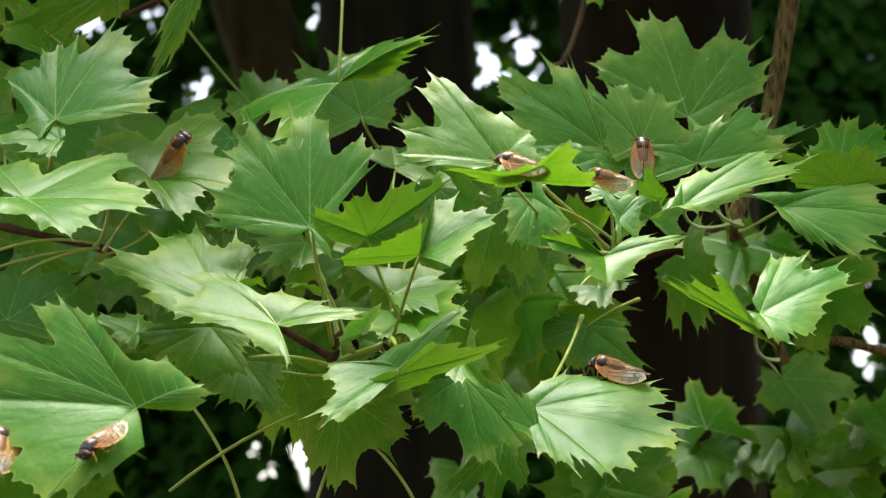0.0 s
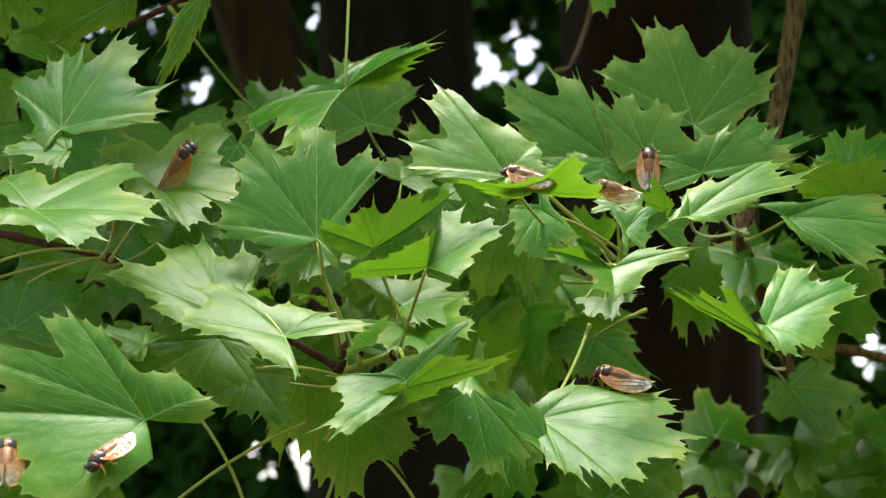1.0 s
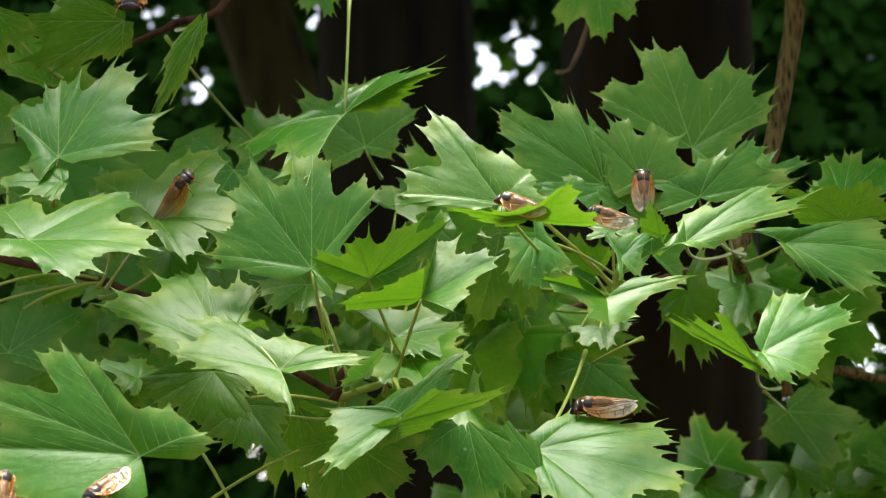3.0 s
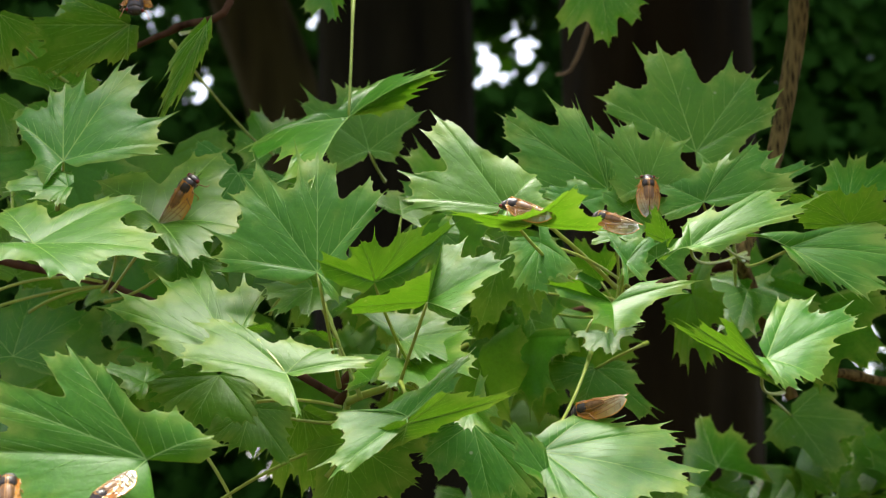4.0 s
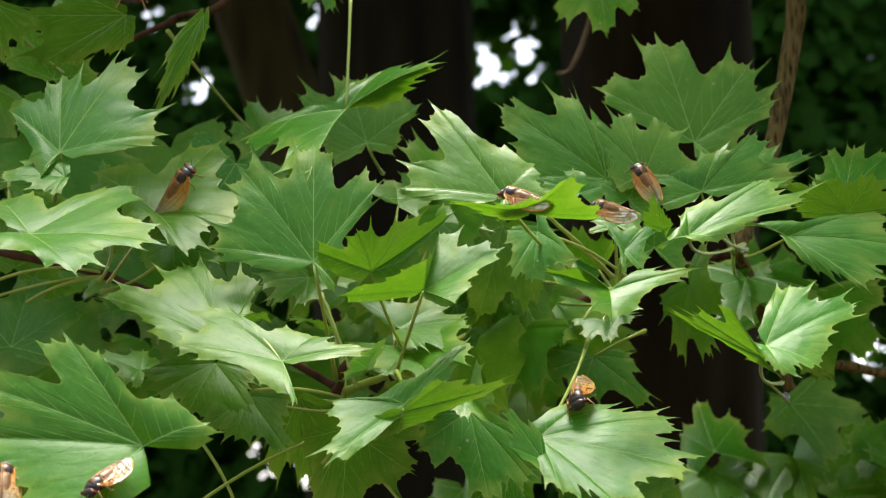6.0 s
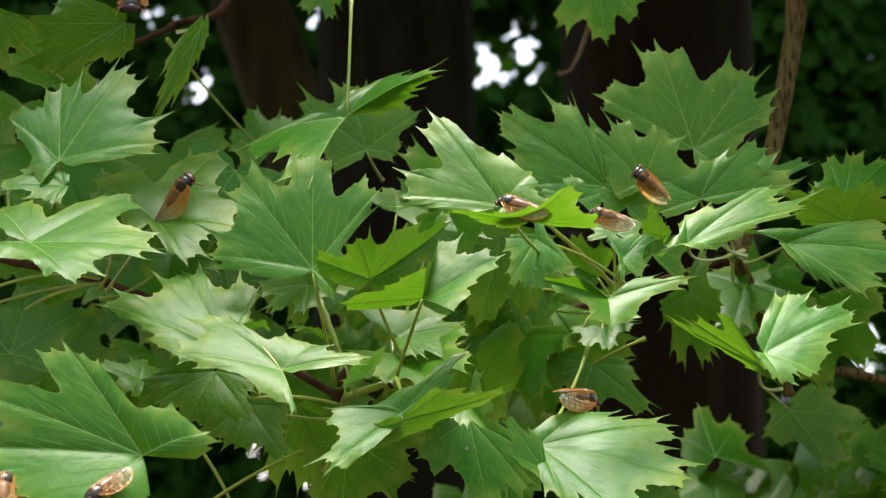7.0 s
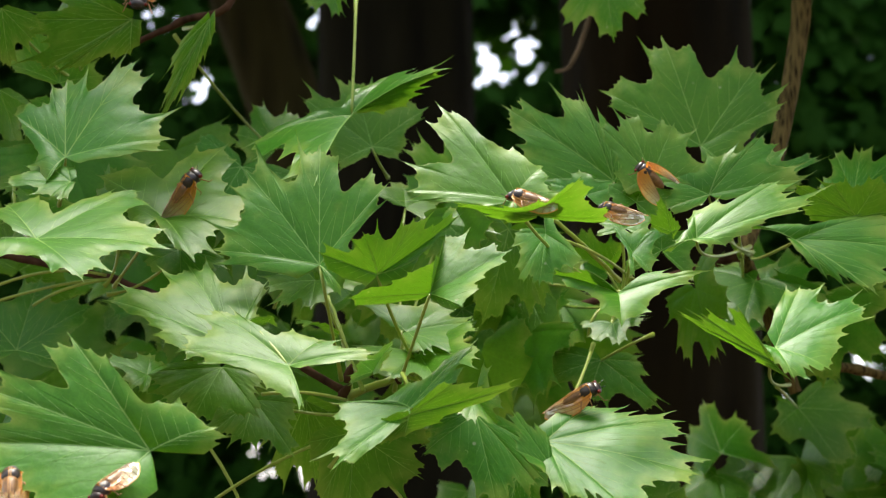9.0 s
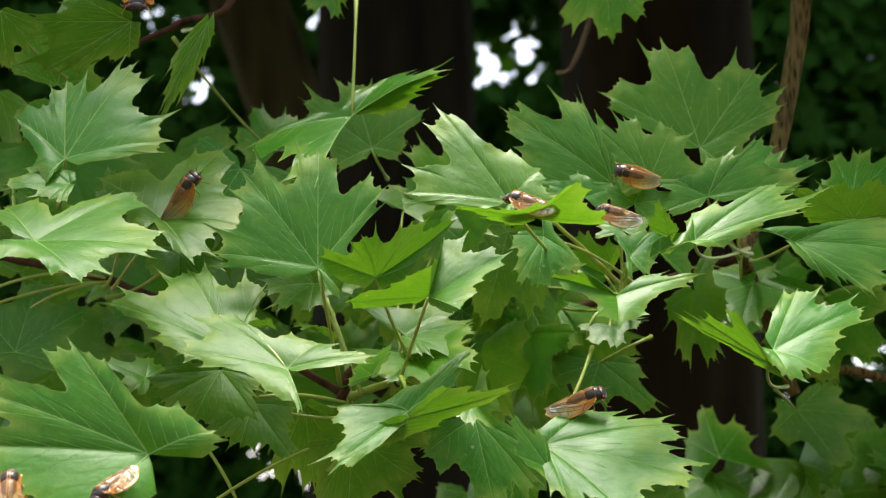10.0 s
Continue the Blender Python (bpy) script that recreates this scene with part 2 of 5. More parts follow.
def blade(branch, at, lobes, hollow=(.38, .36, .36, .38), arch=0.036, wave=0.65, back=0.55, stalk=None, ribs=True, seed=0, w=()):
    """A five-lobed leaf, a part of the branch. at: where the stalk joins; lobes: the way to the five tips, round from one side of the stalk to the other."""
    rnd = random.Random(seed)
    ways = [Vector(v) for v in lobes]
    size = max(v.length for v in ways)
    up = -sum((a.cross(b) for a, b in zip(ways, ways[1:])), Vector()).normalized()
    heel = -sum((v.normalized() for v in ways), Vector())
    heel = heel.normalized() * size * 0.35 if heel.length > 0.3 else -ways[2] * 0.25
    fans = [(ways[0], ways[0] * 0.45 + heel, .30)] + [(a, b, h) for a, b, h in zip(ways, ways[1:], hollow)] + [(ways[4], ways[4] * 0.45 + heel, .30)]
    ox, oy, ph = rnd.uniform(-50, 50), rnd.uniform(-50, 50), rnd.uniform(0, 6)

    def place(k, a, b, f):
        va, vb, _ = fans[k]
        p = va * a + vb * b
        run = min(1.2, a + b)
        q = p / size
        h = arch * 4 * run * max(0.0, 1 - run)
        h += 0.05 * a * b - 0.004 * math.exp(-(min(a, b) / 0.05) ** 2) * min(1, 4 * run)
        n1 = noise.noise(Vector((q.x * 2.4 + ox, q.y * 2.4, q.z * 2.4 + oy)))
        n2 = noise.noise(Vector((q.x * 7 + oy, q.y * 7, q.z * 7 + ox)))
        h += wave * (0.045 * n1 * run * (1.15 - run) + 0.030 * n2 * f ** 4)
        h += wave * 0.0025 * noise.noise(Vector((q.x * 15, q.y * 15 + ox, q.z * 15)))
        return p + up * h * size

    rims = []
    for k, (va, vb, h) in enumerate(fans):
        if k in (0, 5):
            side = lobe_side(rnd, .30 * (0.6 + back))
            rim = [(k, a, b) for a, b in side] + [(k, .22 * back, .5 * back), (k, .05 * back, .55 * back), (k, 0.0, .16)]
            rims.append(rim[::-1] if k == 0 else rim)
        else:
            one, two = lobe_side(rnd, h), lobe_side(rnd, h)
            rims.append([(k, a, b) for a, b in one] + [(k, h, h)] + [(k, b, a) for a, b in two[::-1]])
    edge = []
    for k, rim in enumerate(rims):
        edge += rim if k in (0,) else rim[1:]
    steps = (.10, .24, .38, .52, .65, .76, .85, .92, .97, 1.0)
    verts, shade = [Vector((0, 0, 0))], [0.0]
    for f in steps:
        for k, a, b in edge:
            verts.append(place(k, a * f, b * f, f))
            shade.append(max(0.0, f - 0.62) * 1.9)
    faces, n = [], len(edge)
    for i in range(n - 1):
        faces.append((0, 1 + i + 1, 1 + i))
        for j in range(len(steps) - 1):
            p = 1 + j * n + i
            faces.append((p, p + 1, p + n + 1, p + n))
    me = bpy.data.meshes.new("leaf")
    me.from_pydata(verts, [], faces)
    me.attributes.new("rim", "FLOAT", "POINT").data.foreach_set("value", shade)
    me.shade_smooth()
    me.materials.append(LEAF)
    ob = new("leaf", me)
    ob.parent = branch
    home = Matrix.Translation(Vector(at))
    ob.matrix_basis = home

    def rib(bm, points, wide):
        rows = ([], [])
        for i, p in enumerate(points):
            d = (points[min(i + 1, len(points) - 1)] - points[max(i - 1, 0)]).normalized()
            sd = d.cross(up).normalized()
            nrm = sd.cross(d)
            h = wide * (1 - 0.75 * i / (len(points) - 1)) * size
            for sg in (1, -1):
                rows[sg > 0].append([bm.verts.new(p + sd * h + nrm * sg * 0.0006 * size), bm.verts.new(p + nrm * sg * (h * 0.18 + 0.0010 * size)), bm.verts.new(p - sd * h + nrm * sg * 0.0006 * size)])
        for strip in rows:
            for p, q in zip(strip, strip[1:]):
                for c in (0, 1):
                    bm.faces.new((p[c], p[c + 1], q[c + 1], q[c]))

    for lobe in range(5 if ribs else 0):
        bm = bmesh.new()
        rib(bm, [place(lobe + 1 if lobe < 4 else 5, s / 12 * .93, 0, s / 12 * .93) for s in range(13)], 0.0046)
        for k, first in ((lobe + 1, True), (lobe, False)):
            if k in (0, 5):
                first = True
            for s0, a1, b1 in ((.13, .25, .25), (.29, .42, .24), (.45, .585, .21), (.60, .71, .13)):
                hold = fans[k][2]
                a1, b1 = a1 * rnd.uniform(.95, 1.03), min(b1 * rnd.uniform(.9, 1.1), hold * .75)
                pts = []
                for i in range(7):
                    s = i / 6
                    a, b = s0 + (a1 - s0) * s, b1 * s ** 0.9
                    pts.append(place(k, a, b, .3 + .55 * s) if first else place(k, b, a, .3 + .55 * s))
                rib(bm, pts, 0.0014)
        part("vein", bm, VEIN, ob)
    if stalk:
        end, mid = Vector(stalk[0]) - home.translation, Vector(stalk[1]) - home.translation if len(stalk) > 1 else (Vector(stalk[0]) - home.translation) * 0.5
        bm = bmesh.new()
        tube(bm, arc(-up * 0.0010, mid, end, 10), [0.00085 + 0.0006 * max(0, i / 9 - 0.8) * 5 - 0.0003 * (i == 0) for i in range(10)])
        part("stalk", bm, STALK, ob)
    LEAVES.append((ob, home, w))
    return ob


def leaf(branch, at, turn, length, fold=(0, 0), spread=(48, 48), reach=(1, 1), basal=(1, 1), droop=15, **rest):
    """A leaf by the turn of its blade, its length, and how far its halves fold, spread and reach."""
    m = pose(0, 0, 0, *turn).to_3x3()
    lobes = []
    for side, angle, r in ((0, 104, .72 * basal[0]), (0, spread[0], .9 * reach[0]), (1, 0, 1.0), (1, spread[1], .9 * reach[1]), (1, 104, .72 * basal[1])):
        x, y = math.sin(radians(angle)), math.cos(radians(angle))
        th = radians(fold[side])
        v = Vector(((1 if side else -1) * x * math.cos(th), y, x * math.sin(th) - math.sin(radians(droop)) * max(0, y) * 0.6))
        lobes.append(m @ v.normalized() * r * length)
    # tops lean outwards from the wood, to the light
    if sum((p.cross(q) for p, q in zip(lobes, lobes[1:])), Vector()).y < 0:
        lobes = [Vector((v.x, -v.y, v.z)) for v in lobes[::-1]]
    return blade(branch, at, lobes, **rest)


LEAVES = []

# ---- the setting ----
bm = bmesh.new()
size, cells = 400.0, 40
grid = [[bm.verts.new(((i / cells - 0.5) * size, (j / cells - 0.5) * size, 0.05 * noise.noise(Vector((i * 0.7, j * 0.7, 0))))) for i in range(cells + 1)] for j in range(cells + 1)]
for j in range(cells):
    for i in range(cells):
        bm.faces.new((grid[j][i], grid[j][i + 1], grid[j + 1][i + 1], grid[j + 1][i]))
tagged(part("ground", bm, SOIL), "dark woodland floor of leaf litter under the trees", "ground", kind="structure")


def trunk(foot, top, r0, r1, label, mat=None, name="tree_trunk", limbs=()):
    """A standing trunk with root flare, furrowed outline and, where seen, limbs."""
    tree = new(name)
    tree.location = foot
    foot, top = Vector(foot), Vector(top)
    bm = bmesh.new()
    sides, n = 40, 44
    rows = []
    for i in range(n + 1):
        s = i / n
        c = (top - foot) * s + Vector((0.06 * math.sin(s * 7), 0.05 * math.sin(s * 5 + 1), 0))
        r = r0 + (r1 - r0) * s + r0 * 0.5 * math.exp(-s * 14)
        row = []
        for k in range(sides):
            a = k * math.tau / sides
            d = Vector((math.cos(a), math.sin(a), 0))
            q = 1 + 0.10 * noise.noise(Vector((d.x * 2.5, d.y * 2.5, c.z * 0.7 + foot.x))) + 0.05 * noise.noise(Vector((d.x * 9, d.y * 9, c.z * 1.5)))
            row.append(bm.verts.new(c + d * r * q))
        rows.append(row)
    for p, q in zip(rows, rows[1:]):
        for k in range(sides):
            bm.faces.new((p[k], p[(k + 1) % sides], q[(k + 1) % sides], q[k]))
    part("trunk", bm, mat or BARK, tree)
    for a, b, ra, rb in limbs:
        bm = bmesh.new()
        mid = (Vector(a) + Vector(b)) * 0.5 + Vector((0.05, 0, 0.12))
        tube(bm, [p - foot for p in arc(a, mid, b, 14)], [ra + (rb - ra) * i / 13 for i in range(14)], 14)
        part("limb", bm, mat or BARK, tree)
    return tagged(tree, label, "tree", "trees of the wood")


def clump_leaf(rnd, size):
    """Corners of one small lobed leaf, seen far off."""
    pts = []
    for k in range(10):
        a = k * math.tau / 10
        r = size * (1.0 if k % 2 == 0 else 0.55) * rnd.uniform(0.8, 1.15)
        pts.append((r * math.cos(a), r * math.sin(a)))
    return pts


def foliage(name, count, pick, size, label, seed, mat=None, flat=0.5, lean=0.5):
    """Many single leaves; pick gives each one's place."""
    rnd = random.Random(seed)
    verts, faces = [], []
    for _ in range(count):
        c = pick(rnd)
        if c is None:
            continue
        tilt = Euler((rnd.gauss(0, flat) + lean, rnd.gauss(0, flat), rnd.uniform(0, math.tau) if lean < 1 else rnd.gauss(0, 0.7))).to_matrix()
        b = len(verts)
        z = rnd.uniform(-0.12, 0.12) * size
        for x, y in clump_leaf(rnd, size * rnd.uniform(0.7, 1.2)):
            verts.append(Vector(c) + tilt @ Vector((x, y, z * (x * x + y * y) / size / size)))
        faces.append(tuple(range(b, b + 10)))
    me = bpy.data.meshes.new(name)
    me.from_pydata(verts, [], faces)
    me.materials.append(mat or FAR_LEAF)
    return tagged(new(name, me), label, "foliage", kind="stuff")


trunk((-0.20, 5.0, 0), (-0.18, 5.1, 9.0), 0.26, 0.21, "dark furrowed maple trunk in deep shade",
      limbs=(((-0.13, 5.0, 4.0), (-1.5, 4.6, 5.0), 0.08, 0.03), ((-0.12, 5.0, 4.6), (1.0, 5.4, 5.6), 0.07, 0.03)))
trunk((0.35, 5.9, 0), (-2.6, 5.7, 9.0), 0.15, 0.125, "leaning brown tree trunk behind the branch", BROWN_BARK)
trunk((0.38, 3.3, 0), (0.42, 3.4, 9.0), 0.20, 0.17, "broad brown tree trunk in shade behind the leaves", SHADE_BARK,
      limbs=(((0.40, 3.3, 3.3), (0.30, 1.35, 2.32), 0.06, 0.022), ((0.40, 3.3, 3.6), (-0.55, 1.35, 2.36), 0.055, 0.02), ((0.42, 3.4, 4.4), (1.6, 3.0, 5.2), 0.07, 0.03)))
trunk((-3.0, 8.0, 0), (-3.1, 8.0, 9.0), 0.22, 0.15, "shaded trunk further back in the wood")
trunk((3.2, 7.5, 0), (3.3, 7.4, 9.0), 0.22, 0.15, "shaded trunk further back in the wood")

# Gaps in the far foliage through which the bright sky shows: (sideways, up, half width) in metres.
GAPS = ((-1.54, 6.53, 0.11), (-1.47, 6.92, 0.07), (-1.94, 6.92, 0.07), (0.45, 6.49, 0.09), (1.04, 6.46, 0.09), (0.57, 6.16, 0.12), (0.83, 6.21, 0.10), (1.03, 6.12, 0.06), (0.48, 5.98, 0.07), (0.70, 5.98, 0.06), (0.81, 6.62, 0.04), (-4.02, 6.66, 0.17), (-3.10, 6.76, 0.13), (-2.76, 5.92, 0.13), (-2.58, 5.98, 0.07), (-3.16, 6.66, 0.07), (1.11, 2.80, 0.09), (1.05, 2.01, 0.05), (-2.01, 1.95, 0.06), (-1.87, 1.72, 0.07), (-1.55, 1.95, 0.09), (-1.44, 1.61, 0.08), (-1.45, 1.80, 0.05), (4.57, 3.29, 0.10), (4.76, 3.28, 0.09), (4.65, 2.89, 0.13), (-3.67, 6.92, 0.08), (-4.02, 6.83, 0.13))


def far_wall(rnd):
    x, y, z = rnd.uniform(-9, 9), rnd.uniform(17.0, 19.0), rnd.uniform(0, 10)
    for gx, gz, gr in GAPS:
        if (x - gx) ** 2 + (z - gz) ** 2 < (gr * 1.1 + 0.088) ** 2:
            return None
    return (x, y, z)


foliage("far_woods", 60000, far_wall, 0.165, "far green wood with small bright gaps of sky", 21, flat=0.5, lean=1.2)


clump = random.Random(5)
# Crown foliage above the view, added to keep sky light off the background.
SHADE_CROWN_CLUMPS = []
for _ in range(150):
    y = 3.9 + 11 * clump.random() ** 1.3
    SHADE_CROWN_CLUMPS.append((clump.uniform(-7, 7), y, clump.uniform(0.1, 2.2) + 2.6 + 0.28 * y, clump.uniform(0.25, 0.6)))
# Boughs above the view, added for shade; open where sky reaches the front leaves.
SHADE_BOUGH_CLUMPS = []
for _ in range(95):
    x, y = clump.uniform(-1.2, 1.3), 1.22 + 1.5 * clump.random()
    if abs(x - 0.06) < 0.18 and y < 2.2:
        continue
    SHADE_BOUGH_CLUMPS.append((x, y, 1.84 + 0.32 * y + clump.uniform(0, 0.45), clump.uniform(0.06, 0.14)))
# Extra unseen clumps that dim the leaves at the right and left.
for k in range(14):
    SHADE_BOUGH_CLUMPS.append((clump.uniform(0.22, 0.6) if k < 12 else clump.uniform(-0.5, -0.16), clump.uniform(1.02, 1.3), clump.uniform(2.1, 2.25), 0.085))


def shade_canopy(rnd):
    x, y, z, r = rnd.choice(SHADE_CROWN_CLUMPS)
    x, y, z = rnd.gauss(x, r), rnd.gauss(y, r), rnd.gauss(z, r * 0.45)
    return (x, y, z) if z > 2.0 + 0.30 * y and y > 2.6 else None


def low_boughs(rnd):
    x, y, z, r = rnd.choice(SHADE_BOUGH_CLUMPS)
    x, y, z = rnd.gauss(x, r), rnd.gauss(y, r), rnd.gauss(z, r * 0.4)
    if z < 1.70 + 0.31 * y or y < 0.95 or (abs(x - 0.06) < 0.11 and y < 2.2):
        return None
    return (x, y, z)


# Added out of view to block light from the deeper leaves.
foliage("low_boughs", 12000, low_boughs, 0.075, "unseen leafy boughs added overhead to shade the branch", 24, flat=0.4, lean=0.1)
# Never in view; added to darken the trunks and the far wood.
foliage("tree_crown", 20000, shade_canopy, 0.24, "unseen maple crown added overhead to shade the wood", 22, flat=0.4, lean=0.1)


# Unseen trees at the camera's back, added to limit light on the leaf fronts.
def behind(rnd):
    a = rnd.uniform(-0.1, math.pi + 0.1)
    r = rnd.uniform(19, 22)
    return (r * math.cos(a), -r * math.sin(a), rnd.uniform(0, 1) ** 1.1 * 8.5)


foliage("far_woods", 24000, behind, 0.42, "unseen ring of trees added to cut low sky light", 23, flat=0.6, lean=1.2)


# ---- the branches ----
left_branch = tagged(new("maple_branch"), "leafy maple branch with large green five-lobed leaves over woodland", "branch", "maple branches")
right_branch = tagged(new("maple_branch"), "broad maple branch of green pointed leaves with yellowish margins", "branch", "maple branches")
blade(left_branch, (-0.1970, 0.8230, 1.7821), ((-0.0074, -0.0119, -0.0171), (-0.0330, 0.0190, 0.0271), (-0.0082, 0.0347, 0.0495), (0.0287, 0.0450, 0.0642), (0.0547, 0.0079, 0.0112)), hollow=(0.40, 0.42, 0.34, 0.40), stalk=((-0.2093, 0.8655, 1.7645), (-0.1999, 0.8342, 1.7718),), seed=11, w=(0.155, 0.183, 0.439, -0.032))
blade(left_branch, (-0.1921, 0.8120, 1.7692), ((-0.0016, -0.0154, -0.0128), (-0.0076, -0.0127, -0.0106), (-0.0351, -0.0009, -0.0008), (-0.0232, 0.0170, 0.0142), (-0.0046, 0.0122, 0.0102)), hollow=(0.45, 0.4, 0.4, 0.4), seed=35, w=(0.416, 0.22, 0.402, -0.019))
blade(left_branch, (-0.1944, 0.7590, 1.7303), ((-0.0259, 0.0371, 0.0232), (0.0415, 0.0531, 0.0332), (0.0647, -0.0087, -0.0055), (0.0320, -0.0400, -0.0250), (-0.0279, -0.0116, -0.0072)), hollow=(0.22, 0.36, 0.40, 0.40), stalk=((-0.2574, 0.9563, 1.7983), (-0.2285, 0.8427, 1.7439)), seed=12, w=(0.077, 0.147, 0.323, 0.076))
blade(left_branch, (-0.1511, 0.8470, 1.7556), ((-0.0094, -0.0170, -0.0131), (-0.0449, 0.0402, 0.0309), (0.0246, 0.0700, 0.0552), (0.0473, -0.0061, -0.0047), (0.0225, -0.0369, -0.0284)), hollow=(0.42, 0.26, 0.42, 0.44), stalk=((-0.1882, 0.9099, 1.7269), (-0.1749, 0.8886, 1.7391)), seed=13, w=(0.303, 0.203, 0.264, 0.003))
blade(left_branch, (-0.0645, 0.7910, 1.7217), ((-0.0543, 0.0034, 0.0075), (-0.0418, 0.0243, 0.0541), (-0.0026, 0.0302, 0.0670), (0.0338, 0.0203, 0.0451), (0.0120, -0.0060, -0.0132)), hollow=(0.42, 0.36, 0.33, 0.3), back=0.75, stalk=((-0.0576, 0.8585, 1.6705), (-0.0597, 0.7731, 1.7035),), seed=15, w=(0.085, 0.294, -0.11, 0.303))
blade(left_branch, (-0.0367, 0.7920, 1.7171), ((-0.0294, -0.0166, 0.0092), (-0.0073, -0.0147, 0.0191), (0.0177, 0.0008, 0.0285), (0.0430, 0.0379, 0.0374), (0.0211, 0.0127, 0.0109)), hollow=(0.38, 0.36, 0.42, 0.42), arch=0.03, stalk=((-0.0182, 0.8657, 1.678), (-0.0279, 0.8397, 1.69)), seed=16, w=(0.076, 0.239, -0.114, 0.222))
blade(left_branch, (-0.0110, 0.7600, 1.7039), ((-0.0401, -0.0195, -0.0050), (0.0017, -0.0147, 0.0134), (0.0077, 0.0254, 0.0334), (0.0400, 0.0146, 0.0236), (0.0156, -0.0199, -0.0084)), hollow=(0.46, 0.36, 0.42, 0.46), arch=0.02, back=0.4, stalk=((-0.0264, 0.8386, 1.6689), (-0.0192, 0.7761, 1.6824),), seed=18, w=(0.044, 0.225, -0.169, 0.297))
blade(left_branch, (-0.1034, 0.7680, 1.6810), ((-0.0260, -0.0051, -0.0042), (-0.0696, 0.0308, 0.0257), (-0.0313, 0.0554, 0.0462), (0.0115, 0.0433, 0.0361), (0.0116, 0.0081, 0.0068)), hollow=(0.44, 0.40, 0.40, 0.42), stalk=((-0.0912, 0.8482, 1.6726), (-0.0941, 0.7967, 1.6791),), seed=20, w=(0.1, 0.138, 0.047, 0.251))
blade(left_branch, (-0.0749, 0.7430, 1.6699), ((0.0097, -0.0256, -0.0213), (-0.0534, 0.0102, 0.0085), (-0.0423, 0.0368, 0.0307), (0.0144, 0.0159, 0.0133), (0.0409, 0.0080, 0.0067)), hollow=(0.38, 0.42, 0.30, 0.42), wave=0.4, stalk=((-0.0899, 0.7604, 1.686), (-0.0807, 0.7485, 1.6774),), seed=21, w=(0.114, 0.124, 0.051, 0.329))
blade(left_branch, (-0.1279, 0.6930, 1.6304), ((-0.0320, -0.0333, -0.0405), (-0.0856, 0.0001, 0.0033), (-0.0772, 0.0083, 0.0281), (-0.0410, 0.0208, 0.0520), (0.0282, 0.0027, 0.0103)), hollow=(0.50, 0.36, 0.31, 0.30), back=0.95, wave=0.4, seed=22, w=(0.056, -0.003, 0.127, 0.251))
blade(left_branch, (-0.1155, 0.8180, 1.6756), ((0.0212, -0.0034, -0.0048), (0.0216, -0.0180, -0.0258), (-0.0114, -0.0196, -0.0281), (-0.0293, -0.0124, -0.0177), (-0.0469, -0.0034, -0.0048)), hollow=(0.5, 0.46, 0.44, 0.44), seed=24, w=(0.329, 0.158, 0.072, 0.231))
blade(left_branch, (-0.0591, 0.9080, 1.8220), ((-0.0120, -0.1100, -0.0602), (-0.0599, -0.0198, -0.0230), (0.0259, 0.0365, 0.0327), (0.0579, -0.0091, 0.0253), (0.0327, 0.0348, 0.0129)), hollow=(0.48, 0.14, 0.46, 0.5), stalk=((-0.0589, 0.9471, 1.9026), (-0.0578, 0.9138, 1.852),), seed=25, w=(0.056, -0.315, 0.987, -0.294))
blade(left_branch, (-0.0507, 1.0080, 1.8248), ((-0.0242, -0.0045, -0.0128), (-0.0481, 0.0126, 0.0361), (-0.0145, 0.0175, 0.0499), (0.0357, 0.0098, 0.0280), (0.0191, -0.0015, -0.0043)), stalk=((-0.0416, 1.0308, 1.8097), (-0.0467, 1.0001, 1.8131),), seed=27, w=(0.129, -0.05, 0.508, -0.272))
blade(left_branch, (-0.1329, 0.8710, 1.8687), ((0.0006, 0.0023, -0.0152), (-0.0117, 0.0057, -0.0383), (-0.0321, 0.0098, -0.0650), (-0.0265, 0.0069, -0.0462), (-0.0222, 0.0034, -0.0225)), hollow=(0.46, 0.44, 0.44, 0.44), stalk=((-0.1644, 0.9796, 1.8932), (-0.1321, 0.9218, 1.8809)), seed=30, w=(0.278, 0.101, 0.277, -0.04))
blade(left_branch, (-0.1790, 0.8910, 1.8749), ((-0.0016, 0.0059, -0.0197), (-0.0398, 0.0086, -0.0287), (-0.0543, 0.0084, -0.0281), (-0.0629, 0.0000, 0.0000), (-0.0325, -0.0045, 0.0148)), hollow=(0.42, 0.46, 0.44, 0.4), stalk=((-0.225, 0.9851, 1.8767), (-0.1919, 0.944, 1.8725)), seed=31, w=(0.432, 0.175, 0.273, -0.016))
blade(left_branch, (-0.2460, 0.8710, 1.8751), ((0.0234, 0.0024, -0.0082), (0.0181, 0.0054, -0.0181), (0.0033, 0.0097, -0.0322), (-0.0151, 0.0081, -0.0269), (-0.0220, 0.0026, -0.0087)), stalk=((-0.2311, 0.9766, 1.8618), (-0.2482, 0.9279, 1.8707)), seed=32, w=(0.398, 0.179, 0.266, 0.004))
blade(left_branch, (-0.1490, 0.8890, 1.7464), ((0.0293, -0.0066, -0.0082), (0.0188, -0.0163, -0.0204), (0.0040, -0.0207, -0.0259), (-0.0178, -0.0085, -0.0107), (-0.0231, 0.0000, 0.0000)), hollow=(0.45, 0.46, 0.46, 0.44), stalk=((-0.1941, 0.9166, 1.7247), (-0.1719, 0.9234, 1.7285)), seed=38, w=(0.574, 0.259, 0.16, 0.115))
